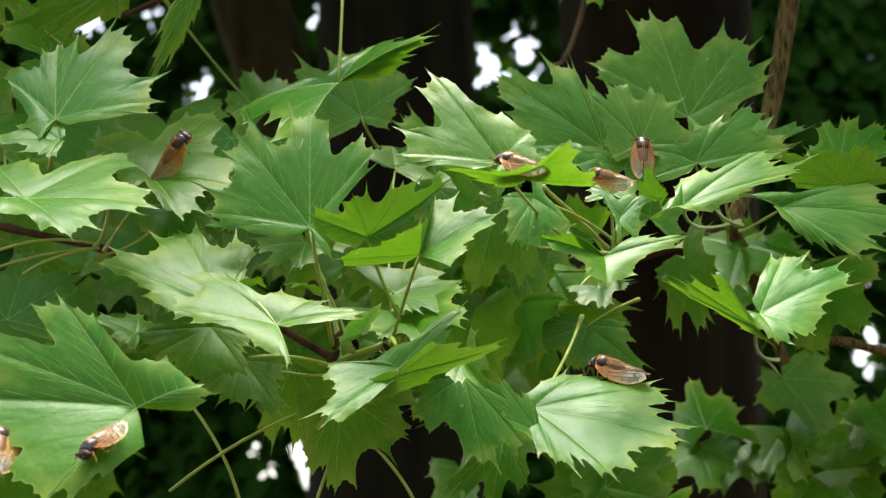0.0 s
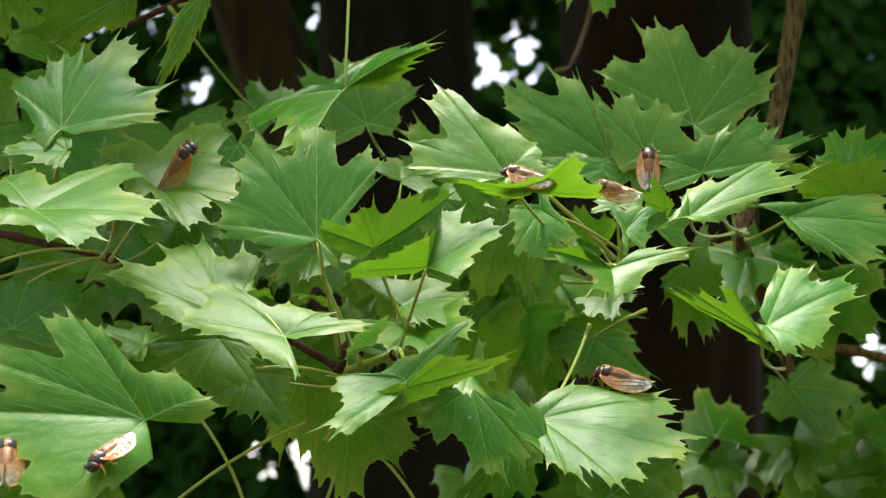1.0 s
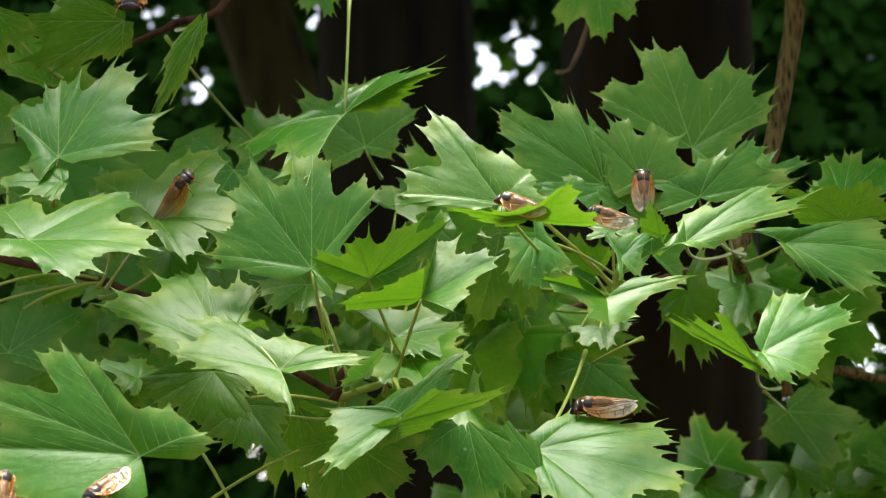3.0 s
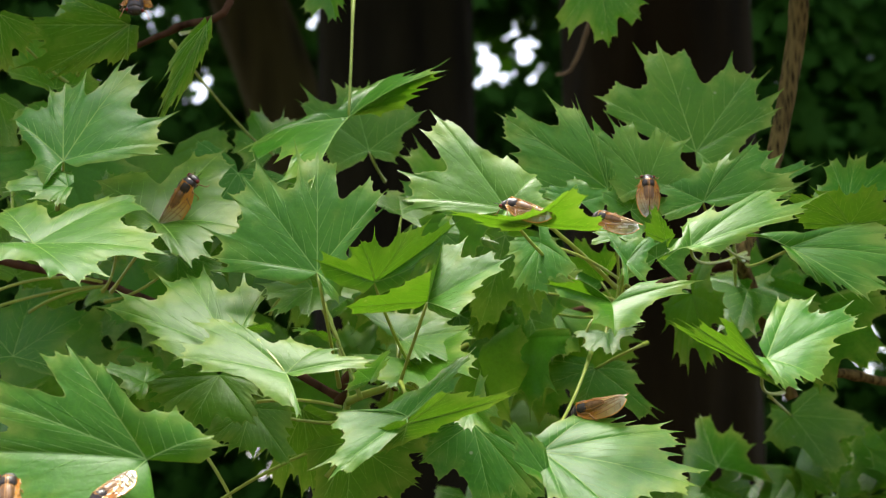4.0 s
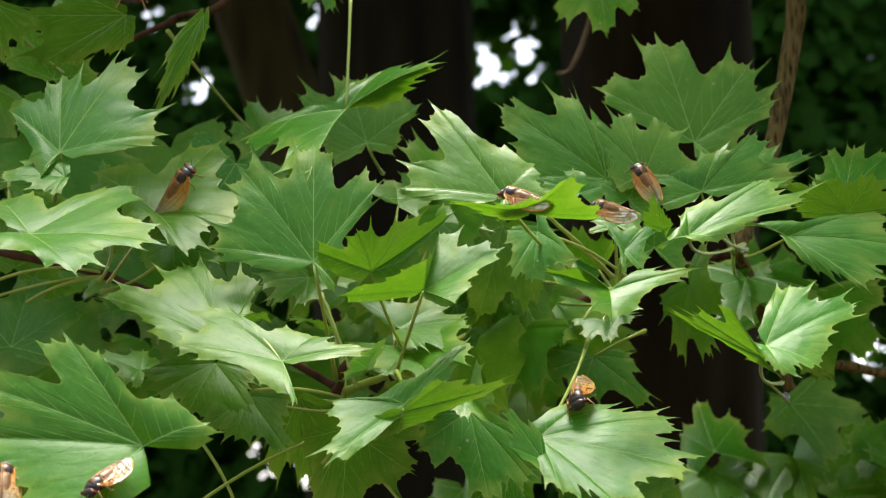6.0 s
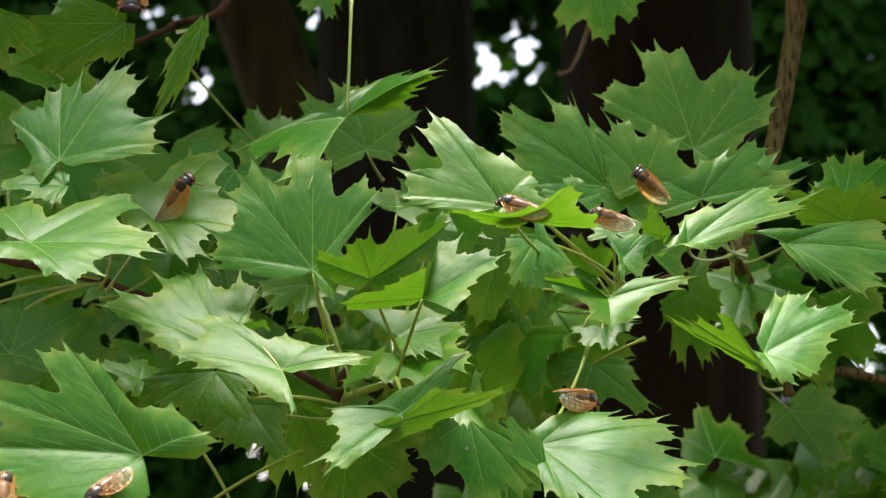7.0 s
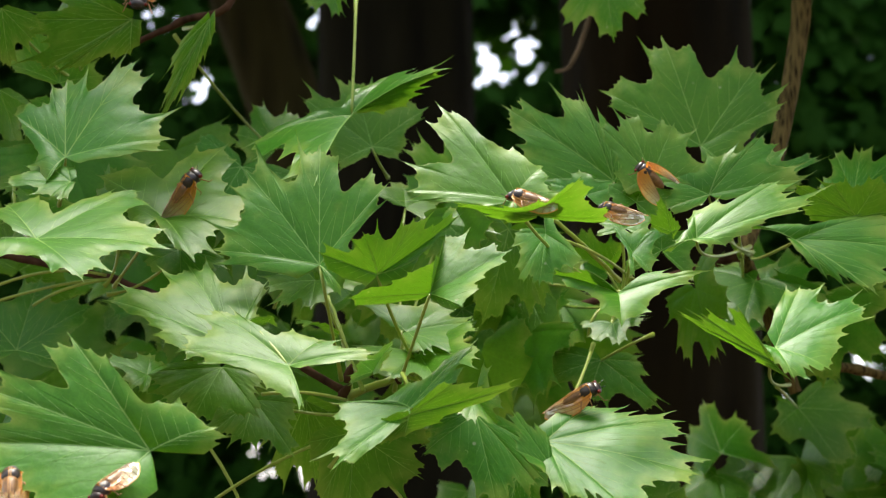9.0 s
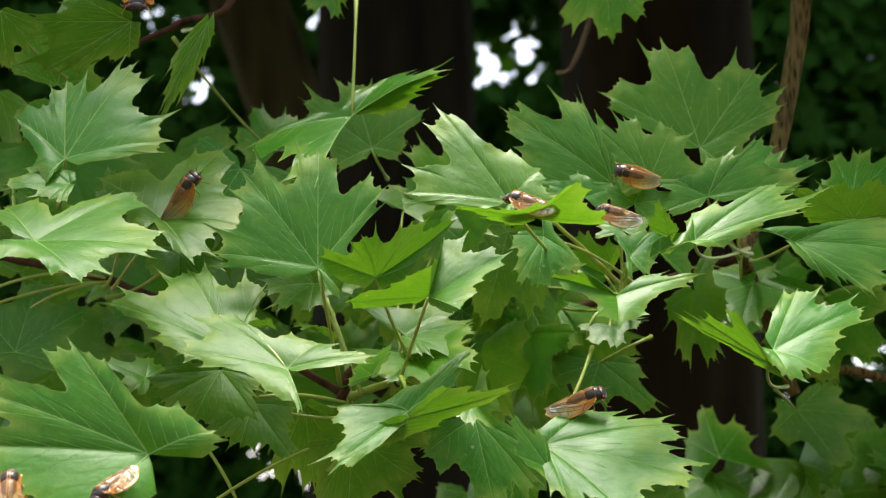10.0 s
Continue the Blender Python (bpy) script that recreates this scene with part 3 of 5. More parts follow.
blade(left_branch, (-0.1029, 0.8500, 1.6611), ((0.0229, -0.0017, -0.0024), (0.0240, -0.0216, -0.0309), (-0.0047, -0.0163, -0.0233), (-0.0236, -0.0143, -0.0204), (-0.0300, -0.0026, -0.0037)), hollow=(0.46, 0.42, 0.44, 0.42), stalk=((-0.0586, 0.8574, 1.6541), (-0.0784, 0.8714, 1.6544)), seed=41, w=(0.406, 0.147, 0.052, 0.284))
blade(left_branch, (-0.0813, 0.9010, 1.6647), ((0.0264, 0.0024, -0.0122), (0.0239, 0.0076, -0.0381), (0.0059, 0.0096, -0.0481), (-0.0181, 0.0087, -0.0433), (-0.0247, 0.0030, -0.0152)), hollow=(0.44, 0.42, 0.42, 0.42), stalk=((-0.0499, 0.8651, 1.661), (-0.0464, 0.9084, 1.6594)), seed=43, w=(0.565, 0.138, 0.006, 0.298))
blade(left_branch, (-0.0517, 0.8430, 1.6445), ((0.0405, -0.0004, 0.0017), (0.0356, 0.0061, -0.0244), (-0.0038, 0.0131, -0.0524), (-0.0199, 0.0100, -0.0398), (-0.0256, 0.0014, -0.0057)), hollow=(0.42, 0.38, 0.42, 0.42), stalk=((-0.0643, 0.8446, 1.6262),), seed=44, w=(0.359, -0.031, 0.091, 0.33))
blade(left_branch, (-0.0197, 0.7380, 1.6500), ((-0.0339, -0.0284, -0.0284), (-0.0354, 0.0016, 0.0016), (-0.0130, 0.0033, 0.0033), (0.0319, 0.0347, 0.0347), (0.0217, 0.0127, 0.0127)), hollow=(0.42, 0.44, 0.30, 0.46), back=0.5, stalk=((-0.0249, 0.8182, 1.67), (-0.0197, 0.7593, 1.6584),), seed=46, w=(0.012, 0.159, -0.113, 0.386))
blade(left_branch, (-0.0199, 0.7300, 1.6465), ((0.0194, -0.0072, 0.0144), (0.0521, -0.0070, 0.0139), (-0.0026, 0.0049, -0.0097), (-0.0243, 0.0085, -0.0170), (-0.0141, 0.0031, -0.0063)), hollow=(0.46, 0.47, 0.48, 0.46), arch=0.02, back=0.3, seed=47, w=(0.012, 0.158, -0.112, 0.385))
blade(left_branch, (0.0105, 0.8520, 1.6531), ((0.0398, -0.0118, -0.0236), (0.0325, -0.0192, -0.0385), (0.0103, -0.0243, -0.0486), (-0.0274, -0.0103, -0.0207), (-0.0247, -0.0021, -0.0042)), hollow=(0.46, 0.46, 0.40, 0.42), stalk=((-0.0205, 0.8673, 1.6743), (-0.0079, 0.8816, 1.656)), seed=102, w=(0.272, 0.081, -0.103, 0.294))
blade(right_branch, (0.0323, 0.8800, 1.6237), ((0.0179, -0.0006, -0.0024), (0.0126, -0.0069, -0.0278), (-0.0076, -0.0094, -0.0377), (-0.0258, -0.0077, -0.0307), (-0.0352, -0.0084, -0.0336)), stalk=((-0.026, 0.8672, 1.6805), (0.0202, 0.9028, 1.6425)), seed=104, w=(0.153, -0.202, -0.105, 0.42))
blade(right_branch, (0.0255, 0.7270, 1.7407), ((-0.0474, 0.0028, 0.0047), (-0.0346, 0.0320, 0.0533), (0.0151, 0.0107, 0.0178), (0.0251, -0.0017, -0.0029), (0.0035, -0.0055, -0.0092)), hollow=(0.32, 0.40, 0.42, 0.42), stalk=((0.0978, 0.9269, 1.7202), (0.0536, 0.8109, 1.7169)), seed=57, w=(-0.18, 0.236, -0.46, -0.113))
blade(right_branch, (0.0362, 0.7140, 1.7311), ((-0.0173, 0.0028, -0.0015), (-0.0401, -0.0086, 0.0052), (-0.0066, -0.0110, 0.0020), (0.0187, -0.0228, 0.0137), (0.0333, -0.0087, -0.0026)), hollow=(0.46, 0.44, 0.30, 0.42), arch=0.02, back=0.3, seed=58, w=(-0.268, 0.164, -0.364, -0.066))
blade(right_branch, (0.0882, 0.8980, 1.7827), ((-0.0613, 0.0000, 0.0000), (-0.0625, 0.0167, 0.0478), (-0.0186, 0.0199, 0.0569), (-0.0032, 0.0140, 0.0399), (0.0086, 0.0029, 0.0083)), hollow=(0.44, 0.36, 0.36, 0.36), stalk=((0.0937, 0.9163, 1.7194), (0.0981, 0.9198, 1.7461)), seed=60, w=(0.178, 0.26, -0.508, -0.183))
blade(right_branch, (0.1439, 0.9500, 1.8115), ((-0.0590, 0.0111, 0.0369), (-0.0192, 0.0220, 0.0735), (0.0404, 0.0170, 0.0566), (0.0543, 0.0088, 0.0294), (0.0185, -0.0058, -0.0194)), hollow=(0.38, 0.33, 0.42, 0.40), stalk=((0.176, 1.0096, 1.7538), (0.1599, 0.9833, 1.7745)), seed=61, w=(-0.057, -0.208, 0.183, -0.34))
blade(right_branch, (0.1047, 0.8640, 1.7776), ((-0.0167, -0.0030, -0.0085), (-0.0276, 0.0111, 0.0316), (-0.0128, 0.0136, 0.0388), (0.0148, 0.0115, 0.0330), (0.0390, -0.0007, -0.0020)), hollow=(0.42, 0.42, 0.36, 0.40), stalk=((0.0968, 0.9256, 1.7255), (0.103, 0.9012, 1.7414)), seed=62, w=(0.014, 0.147, -0.365, -0.187))
blade(right_branch, (0.1339, 0.8600, 1.7665), ((-0.0251, -0.0037, -0.0092), (-0.0250, 0.0045, 0.0113), (0.0113, 0.0104, 0.0261), (0.0349, 0.0151, 0.0378), (0.0543, 0.0037, 0.0093)), hollow=(0.42, 0.40, 0.36, 0.38), stalk=((0.1834, 1.0029, 1.7558), (0.1506, 0.9268, 1.7467)), seed=63, w=(-0.111, -0.066, -0.083, -0.239))
blade(left_branch, (-0.0874, 0.7720, 1.6921), ((-0.0126, 0.0012, -0.0031), (-0.0135, -0.0001, 0.0003), (-0.0066, -0.0009, 0.0023), (0.0025, -0.0014, 0.0036), (0.0050, 0.0010, -0.0026)), hollow=(0.46, 0.46, 0.46, 0.46), seed=50, w=(0.064, 0.142, 0.033, 0.254))
blade(right_branch, (0.0714, 0.8700, 1.7678), ((-0.0191, -0.0051, -0.0101), (-0.0215, 0.0041, 0.0082), (-0.0029, 0.0079, 0.0158), (0.0191, 0.0027, 0.0055), (0.0124, -0.0071, -0.0142)), seed=203, w=(-0.18, 0.236, -0.46, -0.113))
blade(right_branch, (0.1104, 0.8720, 1.7396), ((-0.0219, -0.0056, -0.0139), (-0.0187, 0.0043, 0.0108), (0.0012, 0.0073, 0.0182), (0.0239, 0.0046, 0.0115), (0.0156, -0.0066, -0.0165)), seed=204, w=(0.014, 0.147, -0.365, -0.187))
blade(right_branch, (0.0961, 0.8620, 1.7638), ((-0.0181, -0.0034, -0.0085), (-0.0154, 0.0042, 0.0106), (0.0086, 0.0069, 0.0173), (0.0264, 0.0016, 0.0040), (0.0125, -0.0059, -0.0147)), seed=201, w=(0.014, 0.147, -0.365, -0.187))
blade(right_branch, (0.0887, 0.8500, 1.7480), ((-0.0166, -0.0036, -0.0045), (-0.0128, 0.0042, 0.0052), (0.0010, 0.0081, 0.0102), (0.0147, 0.0064, 0.0081), (0.0161, -0.0052, -0.0066)), seed=202, w=(0.055, 0.097, -0.37, -0.148))
blade(right_branch, (0.1575, 0.8850, 1.7713), ((-0.0167, 0.0025, 0.0061), (-0.0019, 0.0105, 0.0262), (0.0184, 0.0119, 0.0297), (0.0448, 0.0099, 0.0248), (0.0328, 0.0030, 0.0075)), stalk=((0.1821, 1.013, 1.7567), (0.1602, 0.9471, 1.7498)), seed=65, w=(0.021, -0.064, -0.13, -0.267))
blade(right_branch, (0.1164, 0.7890, 1.7319), ((-0.0150, -0.0092, -0.0084), (0.0014, 0.0188, 0.0171), (0.0518, 0.0415, 0.0377), (0.0667, 0.0243, 0.0221), (0.0133, -0.0048, -0.0044)), hollow=(0.30, 0.34, 0.46, 0.44), wave=0.4, stalk=((0.1828, 1.0064, 1.759), (0.131, 0.8845, 1.7296)), seed=67, w=(-0.212, -0.033, -0.218, -0.161))
blade(right_branch, (0.2224, 0.9140, 1.7750), ((-0.0183, 0.0081, 0.0081), (-0.0011, 0.0350, 0.0350), (0.0161, 0.0376, 0.0376), (0.0365, 0.0324, 0.0324), (0.0444, 0.0138, 0.0138)), stalk=((0.2517, 1.0343, 1.7627), (0.2282, 0.9663, 1.756)), seed=68, w=(0.152, -0.043, -0.204, -0.312))
blade(right_branch, (0.2124, 0.8670, 1.7568), ((-0.0296, -0.0006, 0.0011), (-0.0361, -0.0083, 0.0167), (-0.0147, -0.0089, 0.0178), (0.0122, -0.0106, 0.0211), (0.0355, -0.0028, 0.0056)), hollow=(0.42, 0.44, 0.42, 0.42), arch=0.02, back=0.3, seed=69, w=(0.012, -0.086, -0.217, -0.29))
blade(right_branch, (0.1761, 0.8490, 1.7410), ((-0.0228, 0.0048, 0.0068), (0.0525, 0.0110, 0.0157), (0.0763, -0.0063, -0.0090), (0.0374, -0.0229, -0.0327), (0.0126, -0.0157, -0.0224)), hollow=(0.26, 0.40, 0.44, 0.46), stalk=((0.1828, 1.0064, 1.7529), (0.1681, 0.923, 1.7381)), seed=70, w=(-0.071, -0.124, -0.11, -0.227))
blade(right_branch, (0.1425, 0.7400, 1.6745), ((0.0194, 0.0328, 0.0328), (0.0504, 0.0229, 0.0229), (0.0229, -0.0106, -0.0106), (0.0052, -0.0160, -0.0160), (-0.0100, -0.0028, -0.0028)), hollow=(0.42, 0.47, 0.49, 0.46), back=0.5, stalk=((0.2064, 1.0178, 1.6742), (0.1566, 0.8569, 1.6611)), seed=72, w=(-0.274, -0.128, -0.504, -0.318))
blade(right_branch, (0.1387, 0.7330, 1.6682), ((0.0102, 0.0046, -0.0092), (-0.0447, -0.0104, 0.0207), (-0.0332, -0.0101, 0.0203), (-0.0168, -0.0119, 0.0238), (-0.0040, -0.0036, 0.0072)), hollow=(0.47, 0.46, 0.34, 0.44), arch=0.02, back=0.3, seed=73, w=(-0.356, -0.206, -0.359, -0.277))
blade(right_branch, (0.0416, 0.7730, 1.6334), ((0.0267, 0.0239, 0.0184), (0.0678, 0.0132, 0.0102), (0.0713, -0.0210, -0.0162), (0.0360, -0.0446, -0.0343), (0.0087, -0.0344, -0.0264)), hollow=(0.49, 0.47, 0.44, 0.47), back=0.6, wave=0.3, stalk=((0.0757, 0.8963, 1.689), (0.062, 0.8402, 1.6575),), seed=75, w=(-0.228, -0.27, -0.09, 0.477))
blade(right_branch, (0.0427, 0.7570, 1.6220), ((0.0150, -0.0096, -0.0179), (0.0083, -0.0089, -0.0144), (-0.0166, -0.0046, 0.0070), (-0.0187, 0.0054, 0.0271), (-0.0021, 0.0074, 0.0168)), hollow=(0.46, 0.44, 0.46, 0.40), arch=0.02, seed=76, w=(-0.278, -0.277, -0.09, 0.473))
blade(right_branch, (0.0767, 0.7780, 1.7055), ((0.0155, 0.0118, 0.0118), (0.0474, 0.0131, 0.0131), (-0.0009, -0.0180, -0.0180), (-0.0350, -0.0141, 0.0079), (-0.0169, -0.0118, 0.0102)), hollow=(0.40, 0.40, 0.40, 0.46), back=0.4, stalk=((0.0952, 0.9245, 1.7184), (0.0999, 0.8515, 1.7171)), seed=79, w=(0.003, 0.034, -0.398, -0.151))
blade(right_branch, (0.0901, 0.8320, 1.7329), ((-0.0004, -0.0100, -0.0142), (-0.0099, 0.0119, 0.0170), (0.0102, 0.0093, 0.0133), (0.0177, 0.0122, 0.0174), (0.0094, -0.0086, -0.0123)), hollow=(0.30, 0.34, 0.44, 0.40), stalk=((0.098, 0.9192, 1.7252), (0.089, 0.8771, 1.7139)), seed=82, w=(0.055, 0.097, -0.37, -0.148))
blade(right_branch, (0.0440, 0.7890, 1.7355), ((-0.0013, 0.0085, 0.0169), (0.0187, -0.0075, -0.0150), (-0.0045, -0.0142, -0.0285), (-0.0148, -0.0122, -0.0244), (-0.0161, 0.0003, 0.0006)), hollow=(0.34, 0.46, 0.46, 0.44), stalk=((0.1026, 0.9128, 1.7264), (0.0737, 0.8495, 1.7386)), seed=80, w=(-0.029, 0.189, -0.365, -0.086))
blade(right_branch, (0.1071, 0.8090, 1.7389), ((-0.0119, -0.0015, 0.0049), (-0.0065, -0.0055, 0.0183), (-0.0025, -0.0037, 0.0124), (0.0050, -0.0008, 0.0027), (0.0017, 0.0006, -0.0022)), hollow=(0.46, 0.46, 0.46, 0.44), seed=83, w=(-0.128, 0.044, -0.293, -0.153))
blade(right_branch, (0.0869, 0.9900, 1.6922), ((0.0257, -0.0008, -0.0021), (0.0365, -0.0128, -0.0320), (-0.0106, -0.0106, -0.0265), (-0.0363, -0.0051, -0.0126), (-0.0385, 0.0026, 0.0064)), stalk=((0.1123, 0.9448, 1.7036), (0.0936, 0.9056, 1.6946),), seed=86, w=(0.435, -0.063, -0.12, -0.245))
blade(right_branch, (0.2419, 1.1810, 1.6731), ((0.0281, 0.0090, 0.0225), (0.0589, -0.0023, -0.0058), (0.0289, -0.0183, -0.0457), (-0.0230, -0.0080, -0.0201), (-0.0151, 0.0023, 0.0058)), stalk=((0.19, 0.9989, 1.6779), (0.1936, 0.9797, 1.6704),), seed=94, w=(0.658, -0.605, 0.28, -0.505))
leaf(left_branch, (-0.1202, 1.0963, 1.8472), (63.9, -24.9, 6.1), 0.0492, fold=(-22, -22), spread=(32, 42), reach=(0.98, 0.99), droop=12, stalk=((-0.1718, 0.981, 1.8941), (-0.1327, 1.0686, 1.8475)), seed=29, w=(0.954, 0.215, 0.356, -0.114))
leaf(left_branch, (-0.2156, 0.9181, 1.8933), (-72.1, 45.5, 63.8), 0.0329, fold=(12, 9), spread=(30, 80), reach=(0.96, 0.77), droop=12, stalk=((-0.2301, 0.9867, 1.8682), (-0.2092, 0.9561, 1.8872)), seed=33, w=(0.541, 0.193, 0.275, -0.024))
leaf(left_branch, (-0.2318, 0.9267, 1.8322), (22.7, -46.8, 46.7), 0.0298, fold=(-6, -5), spread=(80, 27), reach=(0.86, 0.99), droop=12, seed=34, w=(0.565, 0.244, 0.417, -0.046))
leaf(left_branch, (-0.1827, 0.8852, 1.7682), (67.7, -14.7, 5.7), 0.0348, fold=(-48, -48), spread=(44, 37), reach=(0.99, 0.99), droop=12, stalk=((-0.194, 0.9101, 1.7286), (-0.1834, 0.9072, 1.7374)), seed=36, w=(0.493, 0.235, 0.284, 0.038))
leaf(left_branch, (-0.2227, 0.8856, 1.7652), (40.5, -24.7, 23.9), 0.0410, fold=(-27, -27), spread=(26, 47), reach=(0.97, 1.00), droop=12, seed=37, w=(0.52, 0.229, 0.367, 0.028))
leaf(left_branch, (-0.1487, 0.7979, 1.671), (31, -29, 76.5), 0.0241, fold=(-1, -1), spread=(80, 73), reach=(0.78, 1.00), droop=12, seed=40, w=(0.347, 0.179, 0.122, 0.196))
leaf(left_branch, (-0.0686, 0.8344, 1.6987), (16.9, -5.5, 131.2), 0.0197, fold=(-14, -15), spread=(80, 42), reach=(1.10, 0.76), droop=12, seed=49, w=(0.308, 0.213, -0.019, 0.257))
leaf(left_branch, (-0.0394, 0.7979, 1.671), (56.6, -9, -55.2), 0.0230, fold=(11, 11), spread=(61, 80), reach=(1.01, 0.87), droop=12, seed=51, w=(0.181, 0.152, -0.064, 0.297))
leaf(left_branch, (-0.0253, 0.8747, 1.6989), (17.3, 31.4, -53), 0.0471, fold=(8, 10), spread=(26, 80), reach=(1.04, 0.98), droop=12, stalk=((-0.0194, 0.8686, 1.6755), (-0.0338, 0.8826, 1.6788)), seed=52, w=(0.416, 0.242, -0.134, 0.26))
leaf(left_branch, (-0.019, 0.8665, 1.686), (-18.4, 12.3, -170.9), 0.0528, fold=(16, 16), spread=(33, 31), reach=(1.00, 1.00), droop=12, stalk=((-0.0306, 0.8717, 1.6736), (-0.0248, 0.8935, 1.6758)), seed=53, w=(0.4, 0.21, -0.122, 0.282))
leaf(left_branch, (-0.0734, 0.871, 1.7257), (-23.5, -23.1, 163.6), 0.0396, fold=(13, 11), spread=(26, 26), reach=(1.03, 0.96), droop=12, stalk=((-0.047, 0.863, 1.6667), (-0.0606, 0.8931, 1.7004)), seed=54, w=(0.363, 0.332, -0.1, 0.276))
leaf(left_branch, (-0.0045, 0.9357, 1.7679), (-14, 47.9, -128), 0.0356, fold=(-20, -22), spread=(80, 30), reach=(0.85, 1.00), droop=12, stalk=((-0.032, 0.8737, 1.6688), (-0.0232, 0.9358, 1.7273)), seed=55, w=(0.607, 0.403, -0.308, 0.037))
leaf(left_branch, (-0.0287, 0.9836, 1.7869), (26.6, 28, -19.8), 0.0427, fold=(5, 5), spread=(37, 80), reach=(1.01, 0.83), droop=12, stalk=((-0.0255, 0.8717, 1.6771), (-0.0351, 0.9505, 1.735)), seed=56, w=(0.802, 0.576, -0.448, -0.055))
leaf(right_branch, (0.04, 0.9999, 1.7426), (-65, -18.4, -174.1), 0.0644, fold=(42, 42), spread=(36, 34), reach=(1.02, 1.02), droop=15, stalk=((0.0979, 0.9145, 1.7255), (0.0618, 0.9927, 1.7405)), seed=84, w=(0.735, 0.273, -0.303, 0.009))
leaf(right_branch, (0.062, 1.0214, 1.7332), (-26.7, -28.4, 172.4), 0.0626, fold=(6, 6), spread=(28, 33), reach=(1.01, 1.00), droop=12, stalk=((0.0973, 0.9193, 1.7202), (0.0761, 1.011, 1.7247)), seed=85, w=(0.731, 0.163, -0.325, -0.122))
leaf(right_branch, (0.1834, 1.01, 1.7423), (-15.6, -23.1, 119.7), 0.0600, fold=(-6, -5), spread=(46, 80), reach=(1.01, 0.97), droop=12, stalk=((0.1747, 1.0154, 1.7612), (0.1913, 1.0313, 1.7425)), seed=88, w=(0.482, -0.088, -0.307, -0.386))
leaf(right_branch, (0.1887, 1.0214, 1.7332), (39.6, 19.9, -36), 0.0565, fold=(-10, -9), spread=(26, 41), reach=(1.01, 0.99), droop=12, stalk=((0.1756, 1.0096, 1.7596), (0.1775, 1.0273, 1.7269)), seed=89, w=(0.541, -0.107, -0.386, -0.434))
leaf(right_branch, (0.0918, 0.9992, 1.7477), (61.7, -56.3, -4), 0.0358, fold=(36, 38), spread=(80, 35), reach=(0.72, 1.06), droop=12, stalk=((0.0947, 0.9193, 1.7172), (0.1039, 0.982, 1.7256)), seed=90, w=(0.664, 0.151, -0.434, -0.237))
leaf(right_branch, (0.0849, 0.8942, 1.7042), (-24.5, 4.5, 179.5), 0.0276, fold=(6, 0), spread=(80, 34), reach=(0.74, 0.98), droop=12, stalk=((0.0891, 0.9184, 1.7162), (0.0865, 0.9281, 1.704)), seed=93, w=(0.332, 0.049, -0.376, -0.194))
leaf(right_branch, (0.1911, 1.2065, 1.6375), (51.4, -19.3, -11.5), 0.0646, fold=(-37, -37), spread=(30, 37), reach=(0.99, 0.98), droop=12, seed=95, w=(0.538, -0.942, -0.377, 0.896))
leaf(right_branch, (0.2527, 1.2266, 1.6381), (-37.6, 31.4, 157.1), 0.0688, fold=(31, 31), spread=(27, 32), reach=(1.01, 1.01), droop=12, seed=96, w=(0.883, -0.482, -0.082, -0.239))
leaf(right_branch, (0.2937, 1.2117, 1.6009), (33.3, 34.9, -51.2), 0.0497, fold=(-1, -2), spread=(62, 80), reach=(1.02, 0.72), droop=12, seed=97, w=(0.924, -0.336, -0.186, -0.24))
leaf(right_branch, (0.187, 1.2088, 1.6212), (-21.3, -19.3, 129.4), 0.0460, fold=(-14, -11), spread=(59, 80), reach=(1.07, 0.76), droop=12, seed=98, w=(0.501, -1, -0.392, 1))
leaf(right_branch, (0.3236, 1.2255, 1.6463), (-24.6, -11.1, 136.1), 0.0489, fold=(-5, -1), spread=(48, 80), reach=(1.03, 0.78), droop=12, seed=99, w=(1, -0.327, -0.203, -0.462))
leaf(right_branch, (0.2229, 1.2485, 1.6261), (-38.8, -29.5, 166.5), 0.0616, fold=(31, 30), spread=(44, 26), reach=(1.01, 1.01), droop=12, seed=100, w=(0.824, -0.681, -0.286, 0.391))
leaf(right_branch, (0.269, 1.2111, 1.605), (-27, -25.6, 166.5), 0.0632, fold=(30, 30), spread=(34, 27), reach=(1.01, 1.01), droop=12, seed=101, w=(0.887, -0.393, -0.177, -0.156))
leaf(right_branch, (0.0165, 0.8618, 1.6472), (-0.6, -32.8, 121.5), 0.0329, fold=(-7, -4), spread=(43, 80), reach=(1.01, 0.84), droop=12, stalk=((-0.0305, 0.8697, 1.6733), (0.0086, 0.8856, 1.6474)), seed=103, w=(0.221, -0.001, -0.11, 0.281))
leaf(left_branch, (0.0101, 0.8198, 1.6589), (-35.6, 35.7, 179.6), 0.0280, fold=(40, 40), spread=(27, 33), reach=(1.01, 1.00), droop=12, stalk=((-0.0287, 0.8574, 1.6743), (-0.0046, 0.8582, 1.662)), seed=105, w=(0.142, 0.067, -0.116, 0.261))
leaf(right_branch, (0.0982, 1.0414, 1.9499), (-78.3, 7.6, 152.6), 0.0504, fold=(-1, -1), spread=(33, 51), reach=(1.00, 1.01), droop=12, stalk=((0.1145, 1.0793, 1.9884), (0.1065, 1.0747, 1.9698)), seed=106, w=(0.497, -0.051, 0.233, -0.438))
